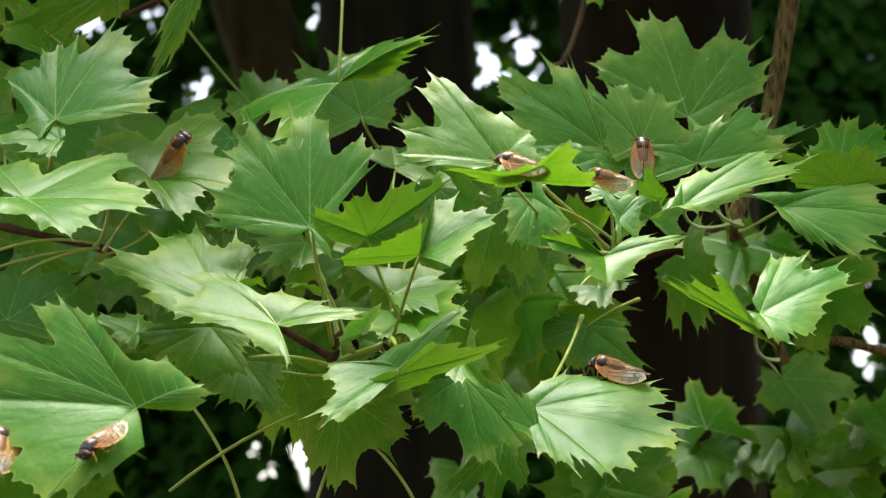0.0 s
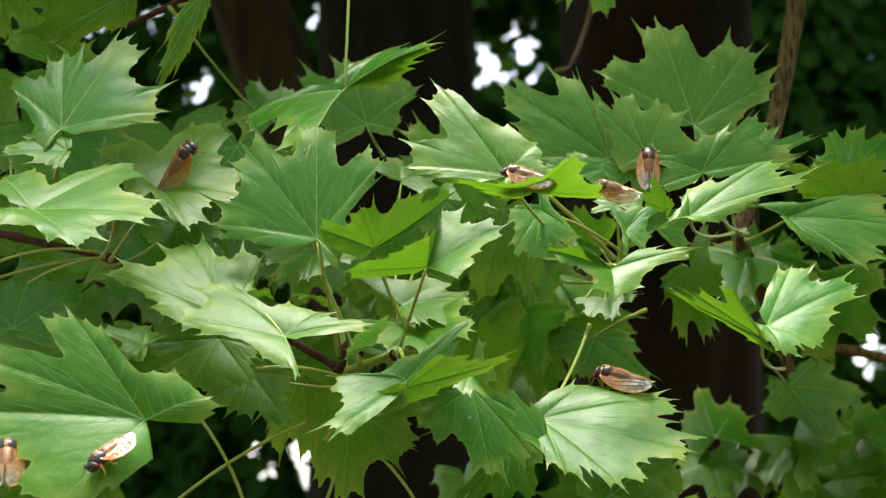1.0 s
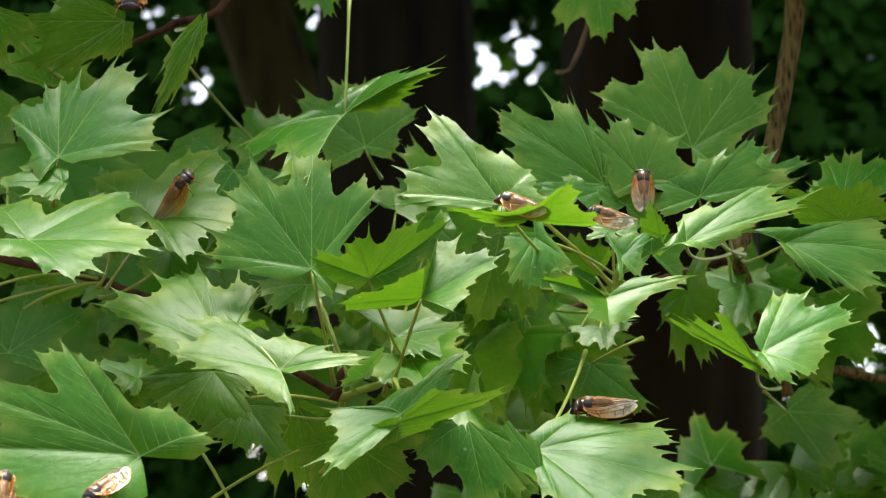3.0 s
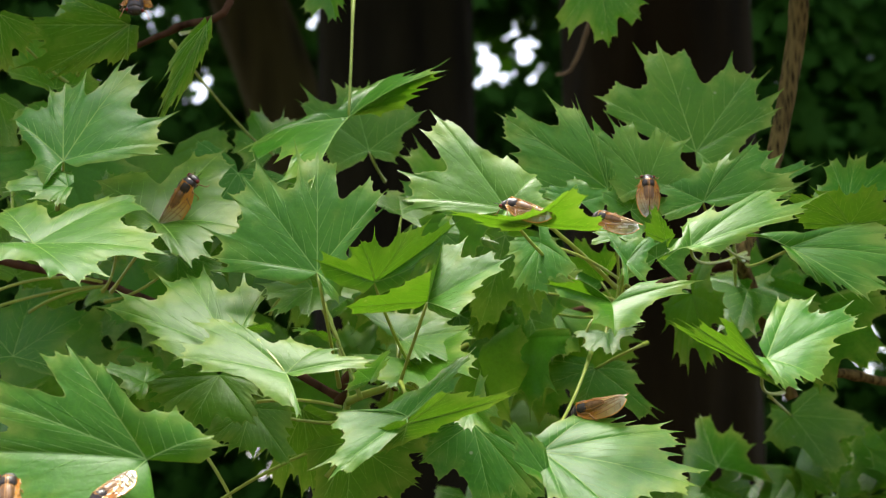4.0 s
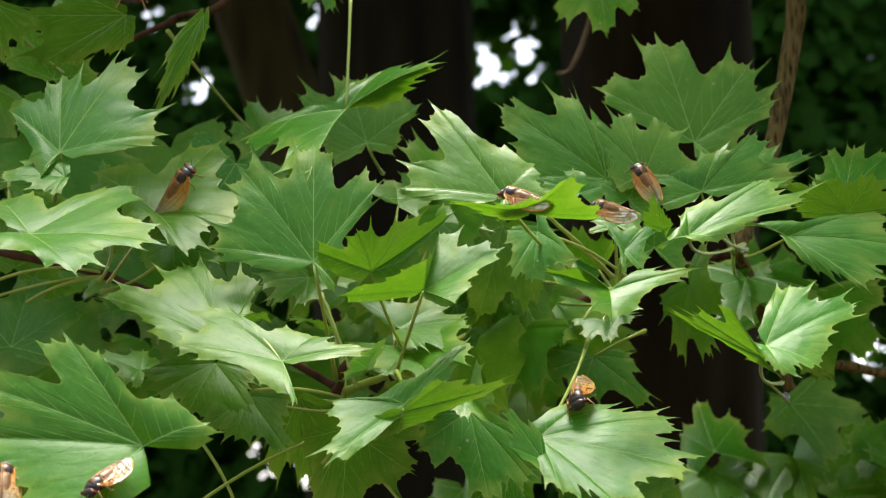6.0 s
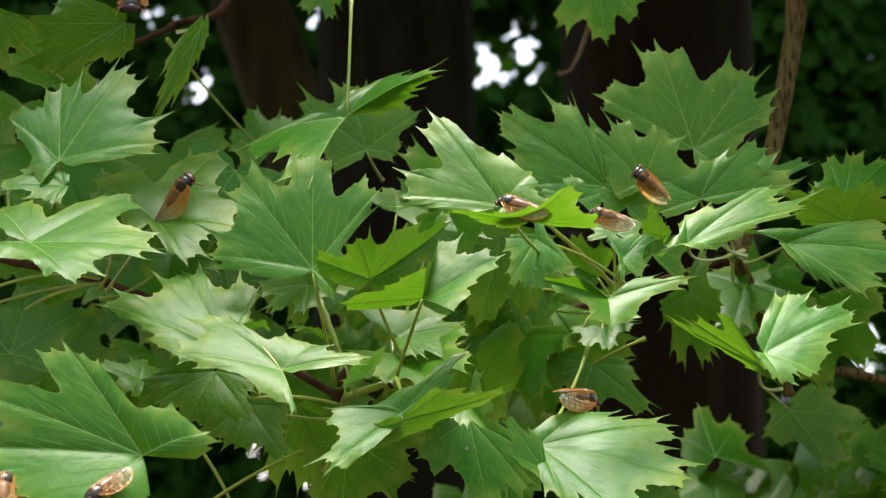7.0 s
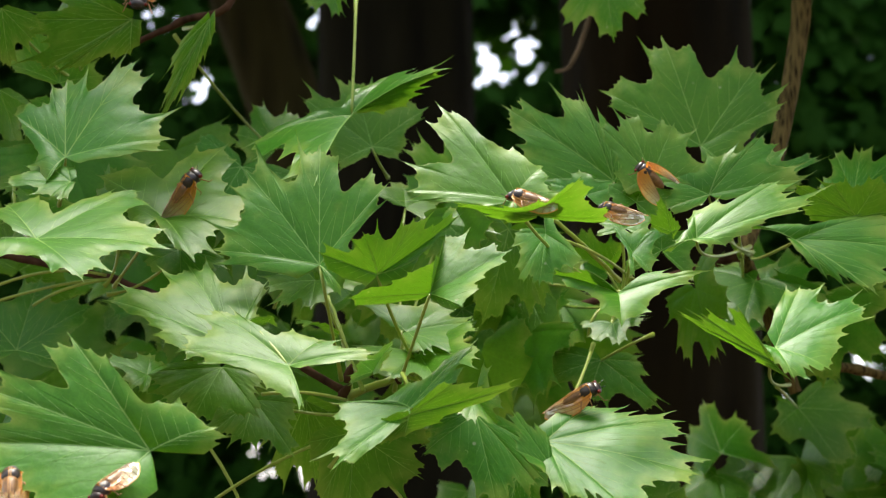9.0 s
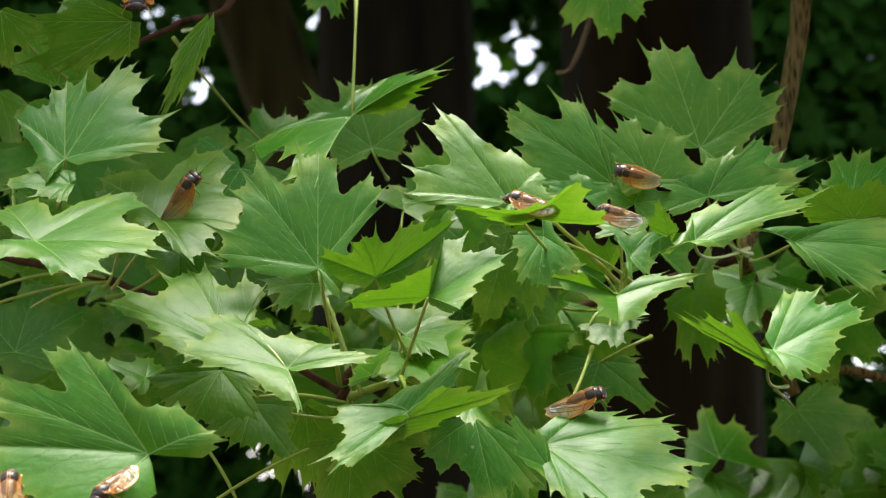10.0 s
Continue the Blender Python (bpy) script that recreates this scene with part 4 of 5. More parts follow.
leaf(left_branch, (-0.0804, 1.0229, 1.938), (-60.3, 4.2, -142.9), 0.0273, fold=(-25, -27), spread=(80, 51), reach=(0.88, 1.04), droop=12, stalk=((-0.0835, 1.0686, 1.9816), (-0.0887, 1.0595, 1.9567)), seed=107, w=(0.647, 0.051, 0.424, -0.189))


def twig(branch, points, r0, r1, mat=None, label=""):
    """A knotty shoot in a smooth curve through the points, a part of the branch; a thick one has ridged bark."""
    rnd = random.Random(len(points) * 7 + int(r0 * 1e5))
    thick = r0 > 0.006
    steps = 16 if thick else 7
    P = [Vector(q) for q in points]
    P = [2 * P[0] - P[1]] + P + [2 * P[-1] - P[-2]]
    pts = []
    for a, b, c, d in zip(P, P[1:], P[2:], P[3:]):
        for i in range(steps):
            s = i / steps
            q = b + 0.5 * s * (c - a + s * (2 * a - 5 * b + 4 * c - d + s * (3 * (b - c) + d - a)))
            pts.append(q + Vector((rnd.gauss(0, 1), rnd.gauss(0, 1), rnd.gauss(0, 1))) * (0.0001 if thick else r0 * 0.1))
    pts.append(P[-2])
    bm = bmesh.new()
    n = len(pts)
    sides = 36 if thick else 10
    tube(bm, pts, [(r0 + (r1 - r0) * i / (n - 1)) * (1.3 if not thick and i % 7 == 0 else 1.0) for i in range(n)], sides)
    if thick:
        for i, v in enumerate(bm.verts):
            ring, k = divmod(i, sides)
            a = k * math.tau / sides
            out = v.co - pts[ring]
            v.co += out * (0.16 * noise.noise(Vector((math.cos(a) * 3.2, math.sin(a) * 3.2, ring * 0.10))) + 0.06 * noise.noise(Vector((math.cos(a), math.sin(a), ring * 0.35))))
    return part("twig", bm, mat or TWIG, branch, label)


twig(left_branch, [(-0.55, 1.35, 2.34), (-0.46, 1.12, 1.90), (-0.3226, 0.9859, 1.77), (-0.2559, 0.9688, 1.7483), (-0.1945, 0.9408, 1.7319), (-0.127, 0.9145, 1.7034), (-0.0553, 0.8798, 1.6632)], 0.0024, 0.0022)
twig(left_branch, [(-0.0553, 0.8798, 1.6632), (-0.0591, 0.8963, 1.689), (-0.0704, 0.9123, 1.719)], 0.0016, 0.0012, STALK)
twig(left_branch, [(-0.0553, 0.8798, 1.6632), (-0.0565, 0.8831, 1.6394), (-0.058, 0.8814, 1.6155)], 0.0020, 0.0014, STALK)
twig(left_branch, [(-0.0553, 0.8798, 1.6632), (-0.0283, 0.8783, 1.6736), (0.0157, 0.995, 1.7057)], 0.0022, 0.0016, STALK)
twig(left_branch, [(-0.1984, 0.9901, 1.8838), (-0.1687, 0.9882, 1.8976), (-0.1339, 0.9848, 1.9218), (-0.20, 1.2, 2.12), (-0.5, 1.33, 2.32)], 0.0016, 0.0035)
twig(right_branch, [(0.0157, 0.995, 1.7057), (0.115, 1.0908, 1.7423), (0.1869, 1.0476, 1.7622)], 0.0022, 0.0035)
twig(right_branch, [(0.30, 1.35, 2.30), (0.28, 1.15, 2.05), (0.2361, 1.0599, 1.9619), (0.2276, 1.0576, 1.907), (0.2114, 1.0473, 1.8362), (0.1931, 1.0342, 1.7856), (0.1816, 1.018, 1.7576), (0.1923, 1.0313, 1.7345), (0.2133, 1.03, 1.6722)], 0.0078, 0.0035, GREY_TWIG, "weathered grey-brown woody stem")
twig(right_branch, [(0.0517, 0.8471, 1.752), (0.0672, 0.8588, 1.7405), (0.0895, 0.8912, 1.7256)], 0.0011, 0.0013, STALK)
twig(right_branch, [(0.2268, 1.0572, 1.6941), (0.2643, 1.0781, 1.6893), (0.3218, 1.0997, 1.679)], 0.0032, 0.003, GREY_TWIG)
for a, b, c in (((-0.0938, 0.7996, 1.6591), (-0.0735, 0.7991, 1.6623), (-0.057, 0.8601, 1.6594)), ((-0.0141, 0.8498, 1.5893), (-0.027, 0.8462, 1.6148), (-0.0541, 0.8639, 1.6327)), ((-0.1423, 0.8692, 1.5948), (-0.107, 0.8651, 1.6239), (-0.0644, 0.8829, 1.6409)), ((-0.0665, 0.8603, 1.5863), (-0.057, 0.8663, 1.6152), (-0.0571, 0.876, 1.6183)),
                ((-0.2555, 0.9213, 1.7266), (-0.2238, 0.9196, 1.7392), (-0.1931, 0.9107, 1.7308)), ((-0.2555, 0.9226, 1.7178), (-0.2174, 0.9209, 1.7297), (-0.1915, 0.911, 1.7284)), ((-0.2339, 0.913, 1.714), (-0.2182, 0.9114, 1.7252), (-0.1931, 0.911, 1.7284)),
                ((-0.108, 0.8902, 1.5887), (-0.1155, 0.886, 1.6185), (-0.1412, 0.9023, 1.6464)), ((-0.0981, 0.8933, 1.7103), (-0.095, 0.8918, 1.721), (-0.0781, 0.8908, 1.7286)), ((0.0726, 0.8955, 1.6951), (0.0741, 0.8933, 1.7103), (0.0868, 0.913, 1.7143))):
    bm = bmesh.new()
    tube(bm, arc(a, b, c), 0.0009)
    part("stalk", bm, STALK, left_branch if a[0] < 0.05 else right_branch)



# buds at the forks of the shoots
for at, lean in (((-0.0559, 0.8680, 1.6725), 0.1), ((-0.0583, 0.8700, 1.6637), 0.5), ((-0.0293, 0.8720, 1.6722), -0.2)):
    bm = bmesh.new()
    lathe(bm, ((-0.004, 0, 0.0012, 0.0012), (-0.001, 0, 0.0026, 0.0026), (0.003, 0, 0.0022, 0.0022), (0.0065, 0, 0.0004, 0.0004)), 10)
    bmesh.ops.transform(bm, matrix=Matrix.Translation(at) @ pose(0, 0, 0, 0, -80, 0) @ pose(0, 0, 0, 0, math.degrees(lean), 0), verts=bm.verts[:])
    part("bud", bm, TWIG, left_branch, "pointed reddish-brown bud")


def facing(rnd):
    """The turn of a leaf whose top leans outwards from the wood, its tip up or hanging."""
    if rnd.random() < 0.7:
        return (-rnd.uniform(55, 92), rnd.uniform(-25, 25), 180 + rnd.uniform(-60, 60))
    return (rnd.uniform(55, 88), rnd.uniform(-25, 25), rnd.uniform(-60, 60))


# leaves deep in the branch, in its own shade
rnd = random.Random(77)
for k in range(62):
    if k < 36:
        u, v = rnd.uniform(-0.30, 0.10), rnd.uniform(1.60, 1.80)
    else:
        u, v = rnd.uniform(0.02, 0.34), rnd.uniform(1.58, 1.76)
    y = rnd.uniform(1.08, 1.28)
    if v > 1.80 - 0.25 * max(0, u):
        continue
    if 0.10 < u < 0.225 and 1.63 < v < 1.73 or any((18 * u / y - gx) ** 2 + (1.6 + 18 * (v - 1.6) / y - gz) ** 2 < 0.50 for gx, gz, gr in GAPS):
        continue
    leaf(left_branch if u < 0.03 else right_branch, (u, y, v), facing(rnd), rnd.uniform(0.05, 0.075),
         fold=(rnd.uniform(-10, 25), rnd.uniform(-10, 25)), droop=rnd.uniform(5, 35), ribs=k % 3 == 0, seed=400 + k)


# further leaves in the middle of the branch: (from, to sideways, from, to upwards, how many), between 0.94 and 1.06 m away
for x0, x1, z0, z1, count in ((-0.29, -0.16, 1.78, 1.87, 5), (-0.29, -0.12, 1.64, 1.735, 4), (-0.16, -0.08, 1.775, 1.815, 3), (-0.20, -0.12, 1.79, 1.87, 4), (-0.05, 0.04, 1.745, 1.795, 6), (0.0, 0.10, 1.66, 1.735, 6), (0.125, 0.25, 1.705, 1.745, 5)):
    for k in range(count):
        u, v, y = rnd.uniform(x0, x1), rnd.uniform(z0, z1), rnd.uniform(0.94, 1.06)
        if 0.10 < u < 0.225 and v < 1.73 or any((18 * u / y - gx) ** 2 + (1.6 + 18 * (v - 1.6) / y - gz) ** 2 < 0.10 for gx, gz, gr in GAPS):
            continue
        leaf(left_branch if u < 0.03 else right_branch, (u, y, v), facing(rnd), rnd.uniform(0.045, 0.065),
             fold=(rnd.uniform(-15, 20), rnd.uniform(-15, 20)), droop=rnd.uniform(5, 35), ribs=k % 2 == 0, seed=600 + k + count * 20)

dead_twig = tagged(new("dead_twig"), "thin bare grey-brown twig hanging before the trunks", "twig")
bm = bmesh.new()
tube(bm, arc((0.14, 1.5463, 2.094), (0.1378, 1.5516, 2.0561), (0.1312, 1.5541, 2.0387), 7) + arc((0.1291, 1.5548, 2.0333), (0.1247, 1.557, 2.0182), (0.1181, 1.5585, 2.0073), 6) + arc((0.117, 1.5589, 2.0041), (0.1126, 1.5597, 1.9987), (0.1017, 1.5597, 1.9987), 7), [0.0023] * 7 + [0.0020] * 6 + [0.0012] * 7, 8)
part("stem", bm, DRY_TWIG, dead_twig)

# ---- the insects ----
CICADA = {}


def cicada(m, length, label):
    """A cicada, head towards x, built once at 30 mm: body, head, eyes, four wings with veins, six legs."""
    if CICADA:
        ob = copy_thing(CICADA["first"], m)
        ob.scale = [length / 0.030] * 3
        return tagged(ob, label)
    L = 0.030
    root = new("cicada")
    bm = bmesh.new()
    lathe(bm, [(x * L, z * L, w * L, h * L) for x, z, w, h in ((-.30, .09, .01, .01), (-.26, .09, .06, .05), (-.16, .10, .10, .085), (-.04, .11, .125, .11), (.08, .12, .13, .12), (.16, .125, .125, .12))])
    body = part("abdomen", bm, BELLY, root, "dark brown ringed abdomen")
    bm = bmesh.new()
    lathe(bm, [(x * L, z * L, w * L, h * L) for x, z, w, h in ((.13, .13, .12, .10), (.18, .14, .145, .125), (.26, .145, .155, .13), (.33, .14, .15, .12), (.38, .135, .14, .105), (.41, .13, .12, .09))])
    part("thorax", bm, SHELL, root, "black glossy thorax")
    bm = bmesh.new()
    lathe(bm, [(x * L, z * L, w * L, h * L) for x, z, w, h in ((.40, .125, .12, .085), (.44, .12, .15, .085), (.475, .11, .13, .075), (.50, .10, .07, .055), (.51, .095, .02, .02))])
    head = part("head", bm, SHELL, root, "black head")
    for sg in (1, -1):
        bm = bmesh.new()
        bmesh.ops.create_icosphere(bm, subdivisions=2, radius=0.036 * L, matrix=Matrix.Translation((0.45 * L, sg * 0.14 * L, 0.135 * L)))
        part("eye", bm, EYE_RED, head, "red eye")
        bm = bmesh.new()
        tube(bm, [(.50 * L, sg * .05 * L, .11 * L), (.54 * L, sg * .07 * L, .14 * L), (.60 * L, sg * .10 * L, .15 * L)], 0.004 * L, 5)
        part("antenna", bm, SHELL, head)
    # wings: held like a roof over the body
    def wing_point(s, q, sg, fore):
        long = 0.86 if fore else 0.5
        x = 0.32 - s * long
        wide = (0.43 if fore else 0.22) * (math.sin(math.pi * min(1, 0.07 + 0.90 * s ** 0.95)) ** 0.55)
        ridge = 0.275 - 0.10 * s - 0.09 * s * s - (0 if fore else 0.03)
        out = q * wide
        return Vector((x - 0.05 * q * s, sg * (0.012 + out * 0.50 + 0.060 * (1 - s) * q), ridge - out * 0.56 + 0.05 * q * (1 - q) + 0.010 * math.sin(s * 9 + q * 4) * q)) * L
    for sg in (1, -1):
        for fore in (True, False):
            bm = bmesh.new()
            ns, nq = 16, 6
            g = [[bm.verts.new(wing_point(i / ns, j / nq, sg, fore)) for j in range(nq + 1)] for i in range(ns + 1)]
            for i in range(ns):
                for j in range(nq):
                    bm.faces.new((g[i][j], g[i + 1][j], g[i + 1][j + 1], g[i][j + 1]))
            bmesh.ops.solidify(bm, geom=bm.faces[:], thickness=0.004 * L)
            wing = part("forewing" if fore else "hindwing", bm, WING, root, "clear amber wing with orange veins")
            if fore:
                lift = Vector((0, sg * 0.006, 0.006)) * L
                lines = [((0, q), (1, q), r) for q, r in ((1.0, .0105), (0.0, .006))]
                lines += [((.06, a), (.91, b), .0065) for a, b in ((.9, .55), (.75, .3), (.55, .12), (.35, .04))]
                lines += [((a, c), (b, d), .0055) for a, b, c, d in ((.30, .36, .80, .52), (.45, .50, .72, .40), (.58, .60, .9, .55), (.60, .66, .5, .2), (.72, .76, .98, .6), (.78, .82, .55, .2), (.85, .9, .9, .5))]
                for (s0, q0), (s1, q1), r in lines:
                    bm = bmesh.new()
                    n = 12 if s1 - s0 > 0.2 else 3
                    tube(bm, [wing_point(s0 + (s1 - s0) * i / n, q0 + (q1 - q0) * i / n, sg, True) + lift for i in range(n + 1)], r * L, 5)
                    part("wing_vein", bm, COSTA if r > 0.01 else AMBER, wing)
        for x0, x1, reach in ((.36, .47, .17), (.27, .24, .19), (.16, .03, .20)):
            bm = bmesh.new()
            tube(bm, [(x0 * L, sg * .10 * L, .05 * L), ((x0 + x1) / 2 * L, sg * (.10 + reach * .55) * L, .13 * L), (x1 * L, sg * (.08 + reach) * L, .0), ((x1 + (.06 if x1 > .3 else -.05)) * L, sg * (.10 + reach) * L, -.005 * L)], [.016 * L, .012 * L, .008 * L, .005 * L], 6)
            part("leg", bm, LEG, root, "amber jointed leg")
    CICADA["first"] = root
    root.matrix_basis = m
    return tagged(root, label, "insect", "cicadas on the leaves")


cicada_a = cicada(pose(-0.1404, 0.8475, 1.7669, 58.2, -50.6, -5.9), 0.0308, "orange-winged black cicada resting on a maple leaf")
cicada_b = cicada(pose(0.0339, 0.7130, 1.7361, -24.4, -12.6, 147.5), 0.0242, "cicada half hidden behind the curled edge of a leaf")
cicada_c = cicada(pose(0.0842, 0.8220, 1.7501, -40.8, -12.1, 146.7), 0.0248, "cicada with silvery glinting wings on a leaf edge")
cicada_f = cicada(pose(-0.1373, 0.6725, 1.6148, 3.3, 37.2, -122.9), 0.0245, "pale-winged cicada head down on a large leaf")
cicada_g = cicada(pose(-0.1801, 0.6770, 1.6116, -6.6, -38.4, 101.4), 0.0260, "orange cicada sitting on a large glossy leaf")
cicada_h = cicada(pose(-0.1744, 0.8867, 1.8848, -2.8, 42.7, -84.4), 0.0300, "cicada clinging face outwards among leaf stalks")
cicada_walker = cicada(pose(0, 0, 0), 0.0278, "cicada crawling round on the top of a pale leaf")
cicada_turner = cicada(pose(0, 0, 0), 0.0228, "black and orange cicada turning on a broad leaf")


# ---- what moves ----
# Rows of (seconds, metres sideways, metres upwards): the sway of the whole tree limb, and the ways in which single leaves sway besides.
SWAY = (
    (0, 0.00000, -0.00000), (0.5, 0.00185, -0.00104), (1, 0.00342, -0.00526), (1.5, 0.00322, -0.00790), (2, 0.00173, -0.01297), (2.5, 0.00066, -0.01685), (4, 0.00405, -0.02126), (4.5, 0.00270, -0.02044), (5, 0.00297, -0.02084), (5.5, 0.00292, -0.01512), (7, 0.00233, -0.01972), (7.5, 0.00466, -0.02121), (8, 0.00629, -0.01690), (8.5, 0.00659, -0.01741), (9, 0.00615, -0.01759), (9.5, 0.00498, -0.01975), (10, 0.00549, -0.01884))
FLUTTER_A = (
    (0, 0.00000, -0.00000), (0.5, 0.00084, -0.00001), (1, 0.00139, -0.00182), (1.5, 0.00133, -0.00258), (2, 0.00094, -0.00475), (2.5, 0.00047, -0.00649), (4, 0.00192, -0.00820), (4.5, 0.00138, -0.00785), (5, 0.00142, -0.00807), (5.5, 0.00126, -0.00566), (7, 0.00141, -0.00670), (7.5, 0.00221, -0.00761), (8, 0.00271, -0.00587), (8.5, 0.00288, -0.00596), (9, 0.00268, -0.00608), (9.5, 0.00194, -0.00744), (10, 0.00231, -0.00688))
FLUTTER_B = (
    (0, 0.00000, -0.00000), (0.5, -0.00100, -0.00050), (1, -0.00147, -0.00035), (1.5, -0.00237, -0.00153), (2, -0.00176, -0.00080), (2.5, -0.00127, 0.00064), (4, -0.00176, 0.00087), (4.5, -0.00119, -0.00030), (5, -0.00129, 0.00141), (5.5, -0.00222, -0.00169), (7, -0.00309, -0.00248), (7.5, -0.00311, -0.00147), (8, -0.00439, -0.00224), (8.5, -0.00465, -0.00282), (9, -0.00395, -0.00221), (9.5, -0.00328, -0.00022), (10, -0.00376, -0.00139))
FLUTTER_C = (
    (0, 0.00000, -0.00000), (0.5, 0.00063, -0.00057), (1, -0.00029, 0.00135), (1.5, -0.00043, -0.00084), (2, 0.00196, 0.00001), (2.5, 0.00195, 0.00074), (4, 0.00149, 0.00197), (4.5, 0.00199, 0.00050), (5, 0.00172, 0.00174), (5.5, 0.00051, 0.00064), (7, 0.00156, -0.00010), (7.5, 0.00069, 0.00060), (8, -0.00030, -0.00201), (8.5, -0.00032, -0.00153), (9, -0.00047, -0.00124), (9.5, -0.00032, -0.00014), (10, 0.00048, -0.00076))
FLUTTER_D = (
    (0, -0.00000, 0.00000), (0.5, 0.00134, 0.00121), (1, 0.00084, 0.00009), (1.5, -0.00167, 0.00067), (2, 0.00003, -0.00178), (2.5, 0.00020, -0.00253), (4, 0.00126, -0.00017), (4.5, 0.00141, -0.00098), (5, 0.00119, -0.00113), (5.5, -0.00007, -0.00013), (7, 0.00060, 0.00100), (7.5, 0.00034, 0.00131), (8, -0.00049, 0.00124), (8.5, -0.00139, 0.00137), (9, -0.00123, 0.00083), (9.5, -0.00148, -0.00011), (10, -0.00119, -0.00013))
TWIG_SWAY = (
    (0, 0.00000, -0.00000), (0.5, 0.00170, -0.00334), (1, 0.00673, -0.00503), (1.5, 0.00673, -0.00585), (2, 0.00339, -0.00924), (2.5, 0.00673, -0.00673), (4, 0.00755, -0.00924), (4.5, 0.00755, -0.00924), (5, 0.00755, -0.00924), (5.5, 0.00755, -0.00755), (7, 0.00837, -0.00837), (7.5, 0.01006, -0.00837), (8, 0.01006, -0.00755), (8.5, 0.00837, -0.00503), (9, 0.00673, -0.00585), (9.5, 0.00673, -0.00421), (10, 0.00755, -0.00755))


def swayed(w, whole=False):
    """(seconds, shift) by the weights of the four ways to flutter, with the limb's own sway if whole."""
    rows = []
    for k, (t, x, z) in enumerate(SWAY):
        v = Vector((x, 0, z)) if whole else Vector((0, 0, 0))
        for weight, way in zip(w, (FLUTTER_A, FLUTTER_B, FLUTTER_C, FLUTTER_D)):
            v += weight * Vector((way[k][1], 0, way[k][2]))
        rows.append((t, v))
    return rows


def ride(insect, w):
    home = insect.matrix_basis.copy()
    walk(insect, [(t, Matrix.Translation(v) @ home) for t, v in swayed(w, True)])


def flick(wing):
    """One quick beat of a wing: out from its hinge at the shoulder and back."""
    side = 1 if sum(v.co.y for v in wing.data.vertices) > 0 else -1
    hinge = Vector((0.0096, 0.0, 0.0081))
    rows = []
    for t, out, lift in ((0, 0, 0), (8.75, 0, 0), (8.9, 46, 18), (9.0, 18, 7), (9.1, 5, 2), (9.25, 0, 0), (10, 0, 0)):
        rows.append((t, Matrix.Translation(hinge) @ pose(0, 0, 0, side * lift, 0, -side * out) @ Matrix.Translation(-hinge)))
    walk(wing, rows)


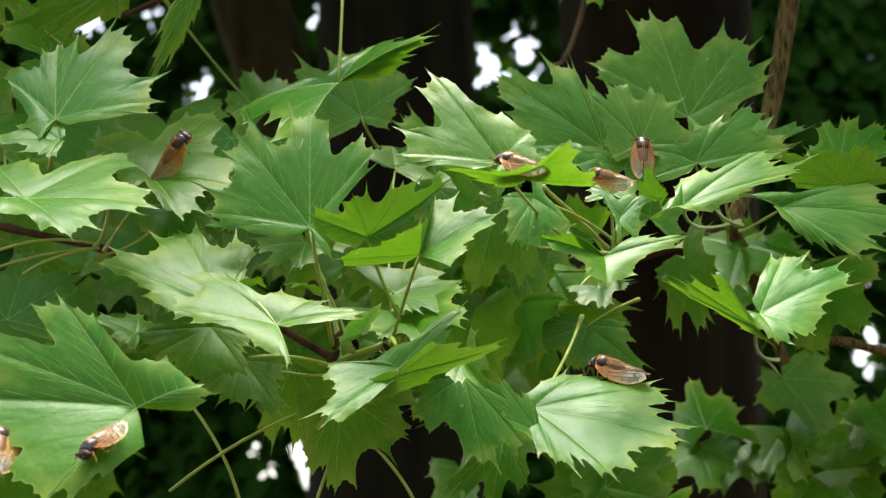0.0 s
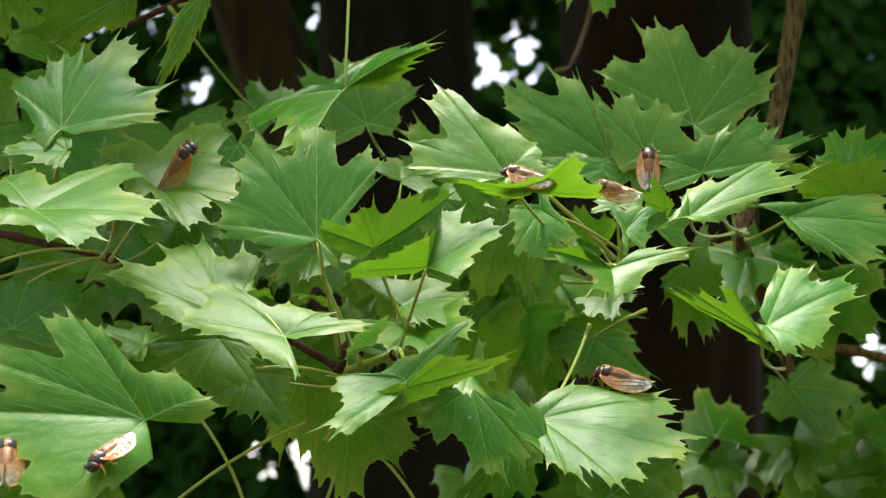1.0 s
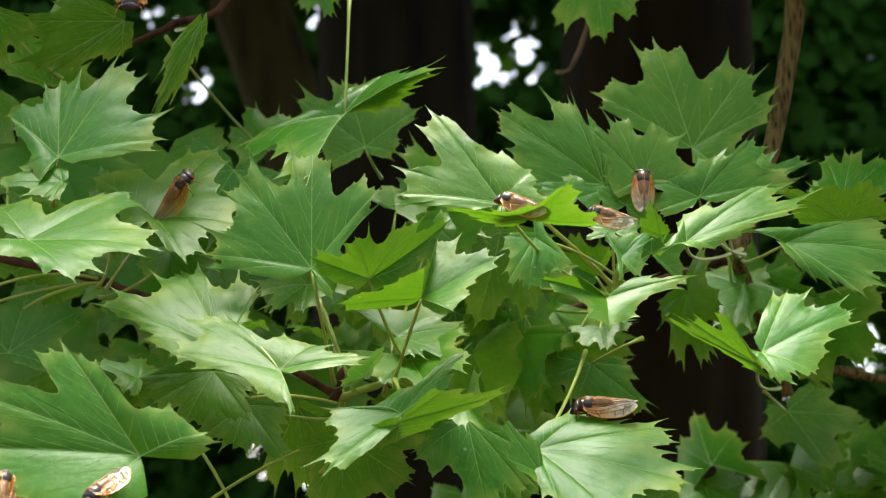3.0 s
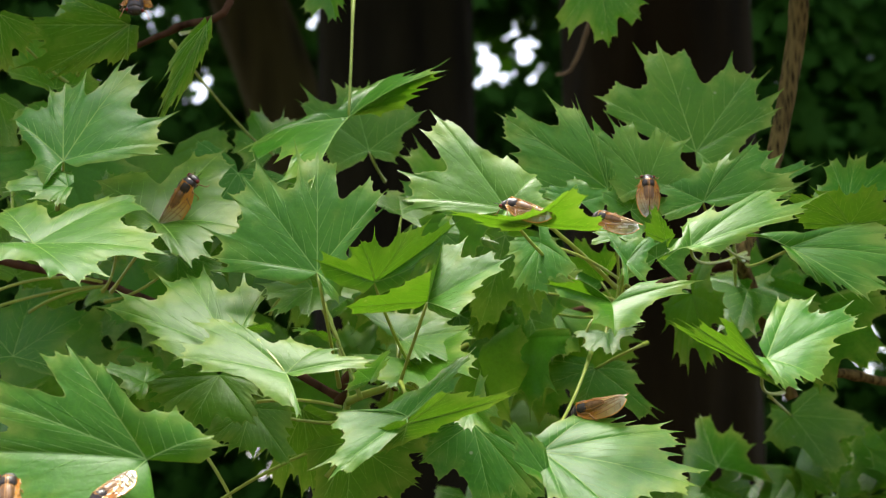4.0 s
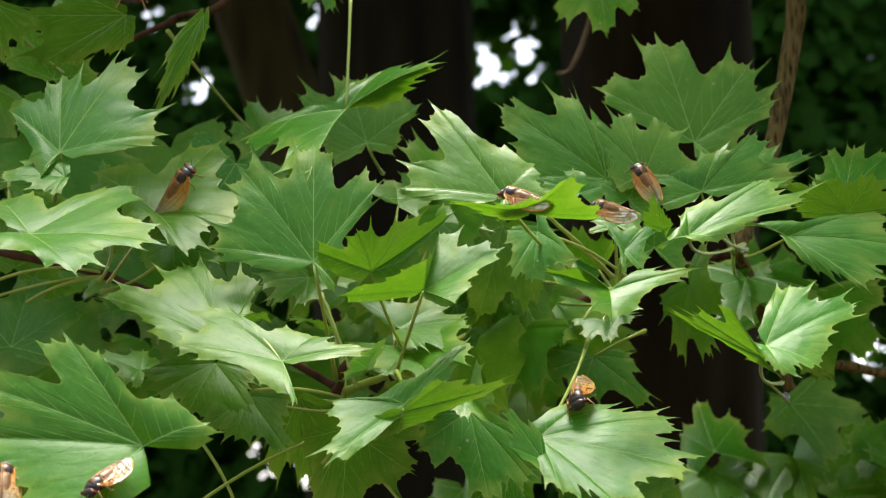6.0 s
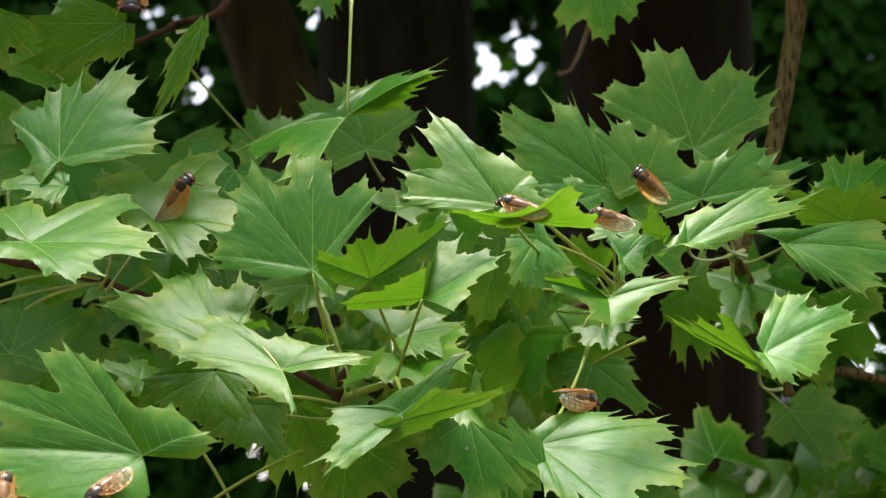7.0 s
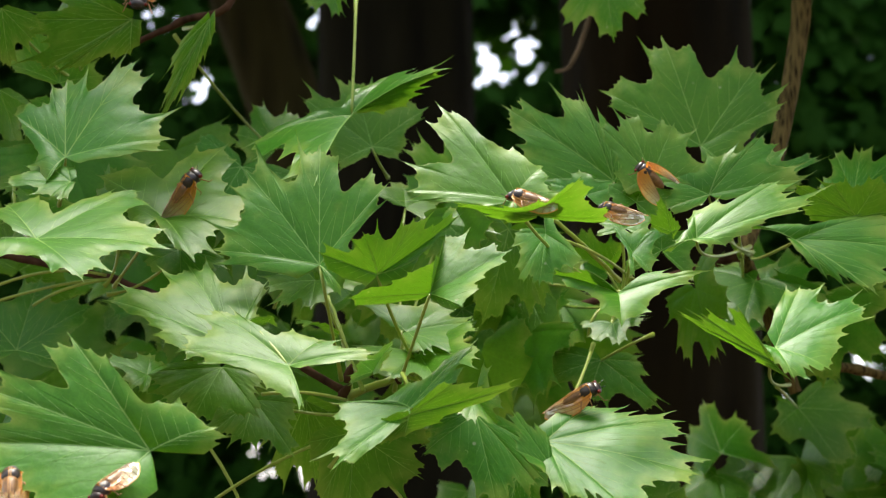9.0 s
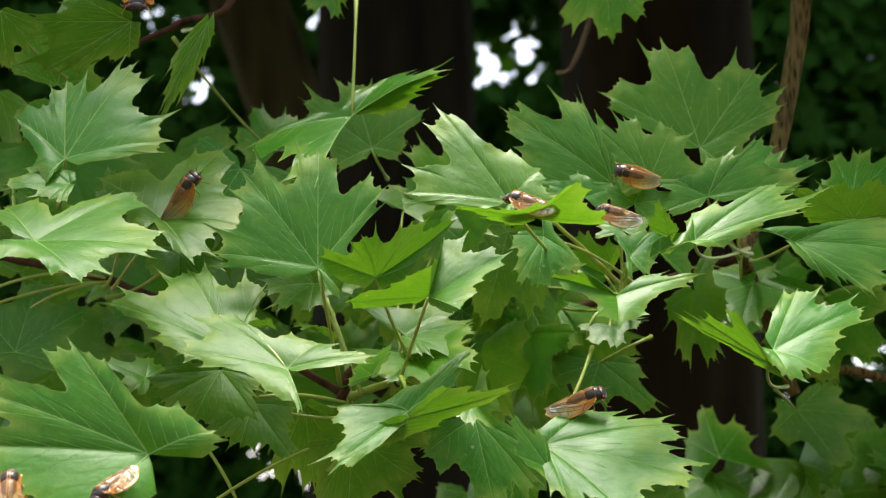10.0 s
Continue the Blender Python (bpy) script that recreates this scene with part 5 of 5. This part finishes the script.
def motions():
    for branch in (left_branch, right_branch):
        walk(branch, [(t, Matrix.Translation((x, 0, z))) for t, x, z in SWAY])
    for ob, home, w in LEAVES:
        if w:
            walk(ob, [(t, Matrix.Translation(v) @ home) for t, v in swayed(w)])
    walk(dead_twig, [(t, Matrix.Translation((x, 0, z))) for t, x, z in TWIG_SWAY])
    ride(cicada_a, (0.303, 0.203, 0.264, 0.003))
    ride(cicada_b, (-0.187, 0.239, -0.478, -0.122))
    ride(cicada_c, (-0.018, 0.26, -0.553, -0.14))
    ride(cicada_f, (-0.111, 0.01, 0.109, 0.238))
    ride(cicada_g, (-0.177, 0.062, 0.105, 0.196))
    ride(cicada_h, (0.438, 0.159, 0.26, -0.027))
    walk(cicada_walker, [
        (0, pose(0.0832, 0.7912, 1.6517, -33.0, -11.1, 150.0)),
        (0.5, pose(0.0854, 0.7914, 1.6516, -32.9, -9.6, 149.3)),
        (1, pose(0.0854, 0.7915, 1.6474, -33.7, -8.8, 151.5)),
        (1.5, pose(0.0836, 0.7915, 1.6450, -34.2, -7.6, 152.6)),
        (2, pose(0.0812, 0.7910, 1.6405, -35.4, -7.8, 157.4)),
        (2.5, pose(0.0784, 0.7895, 1.6360, -38.6, 4.8, 175.2)),
        (3.3, pose(0.0762, 0.7915, 1.6341, -39.0, 7.7, 156.7)),
        (4, pose(0.0750, 0.7936, 1.6341, -44.1, 17.8, 144.5)),
        (4.5, pose(0.0734, 0.7895, 1.6353, -21.7, 32.8, -153.6)),
        (5, pose(0.0719, 0.7895, 1.6330, -6.6, 31.4, -138.1)),
        (5.5, pose(0.0687, 0.7895, 1.6410, 32.0, 37.8, -110.8)),
        (6.1, pose(0.0651, 0.7895, 1.6400, 33.8, 34.8, -85.4)),
        (6.6, pose(0.0635, 0.7967, 1.6398, 60.7, 18.5, 59.3)),
        (7, pose(0.0633, 0.7970, 1.6385, 48.0, 5.0, 52.3)),
        (7.5, pose(0.0633, 0.7954, 1.6331, 30.0, -23.5, 38.1)),
        (8, pose(0.0633, 0.7914, 1.6368, 32.7, -22.4, 21.4)),
        (8.5, pose(0.0626, 0.7904, 1.6369, 34.2, -22.7, 17.1)),
        (9, pose(0.0631, 0.7895, 1.6368, 40.8, -23.4, -7.0)),
        (9.5, pose(0.0628, 0.7895, 1.6357, 39.9, -14.5, -6.4)),
        (10, pose(0.0646, 0.7895, 1.6361, 39.7, -13.6, -6.5)),
    ])
    walk(cicada_turner, [
        (0, pose(0.1050, 0.8552, 1.7683, 5.2, -66.9, 84.6)),
        (0.5, pose(0.1062, 0.8554, 1.7671, 5.3, -66.8, 84.5)),
        (1, pose(0.1080, 0.8558, 1.7628, 5.4, -67.8, 84.4)),
        (1.5, pose(0.1083, 0.8561, 1.7608, 5.4, -67.7, 84.3)),
        (2, pose(0.1060, 0.8567, 1.7567, 3.5, -67.5, 86.4)),
        (2.5, pose(0.1047, 0.8570, 1.7529, 1.3, -68.6, 88.6)),
        (3.3, pose(0.1060, 0.8577, 1.7508, 3.5, -67.1, 86.3)),
        (4, pose(0.1080, 0.8580, 1.7487, 1.9, -67.0, 88.0)),
        (4.5, pose(0.1073, 0.8579, 1.7496, 0.1, -67.1, 89.9)),
        (5, pose(0.1073, 0.8579, 1.7490, 0.1, -67.0, 89.9)),
        (5.5, pose(0.1086, 0.8570, 1.7561, -31.6, -61.2, 122.9)),
        (6.2, pose(0.1064, 0.8558, 1.7547, -56.0, -53.6, 150.0)),
        (7, pose(0.1079, 0.8518, 1.7531, -78.9, -41.4, -177.1)),
        (7.5, pose(0.1098, 0.8521, 1.7516, -78.4, -40.5, -177.6)),
        (8, pose(0.1114, 0.8515, 1.7555, -78.9, -41.4, -177.2)),
        (8.5, pose(0.1115, 0.8516, 1.7548, -78.8, -41.4, -177.3)),
        (9, pose(0.1096, 0.8514, 1.7558, -78.5, -40.4, -177.4)),
        (9.5, pose(0.1055, 0.8517, 1.7553, -75.5, -31.6, -179.7)),
        (10, pose(0.1008, 0.8516, 1.7579, -72.6, -12.2, 176.4)),
    ])

    for wing in cicada_turner.children:
        if wing.name.startswith("forewing"):
            flick(wing)


motions()
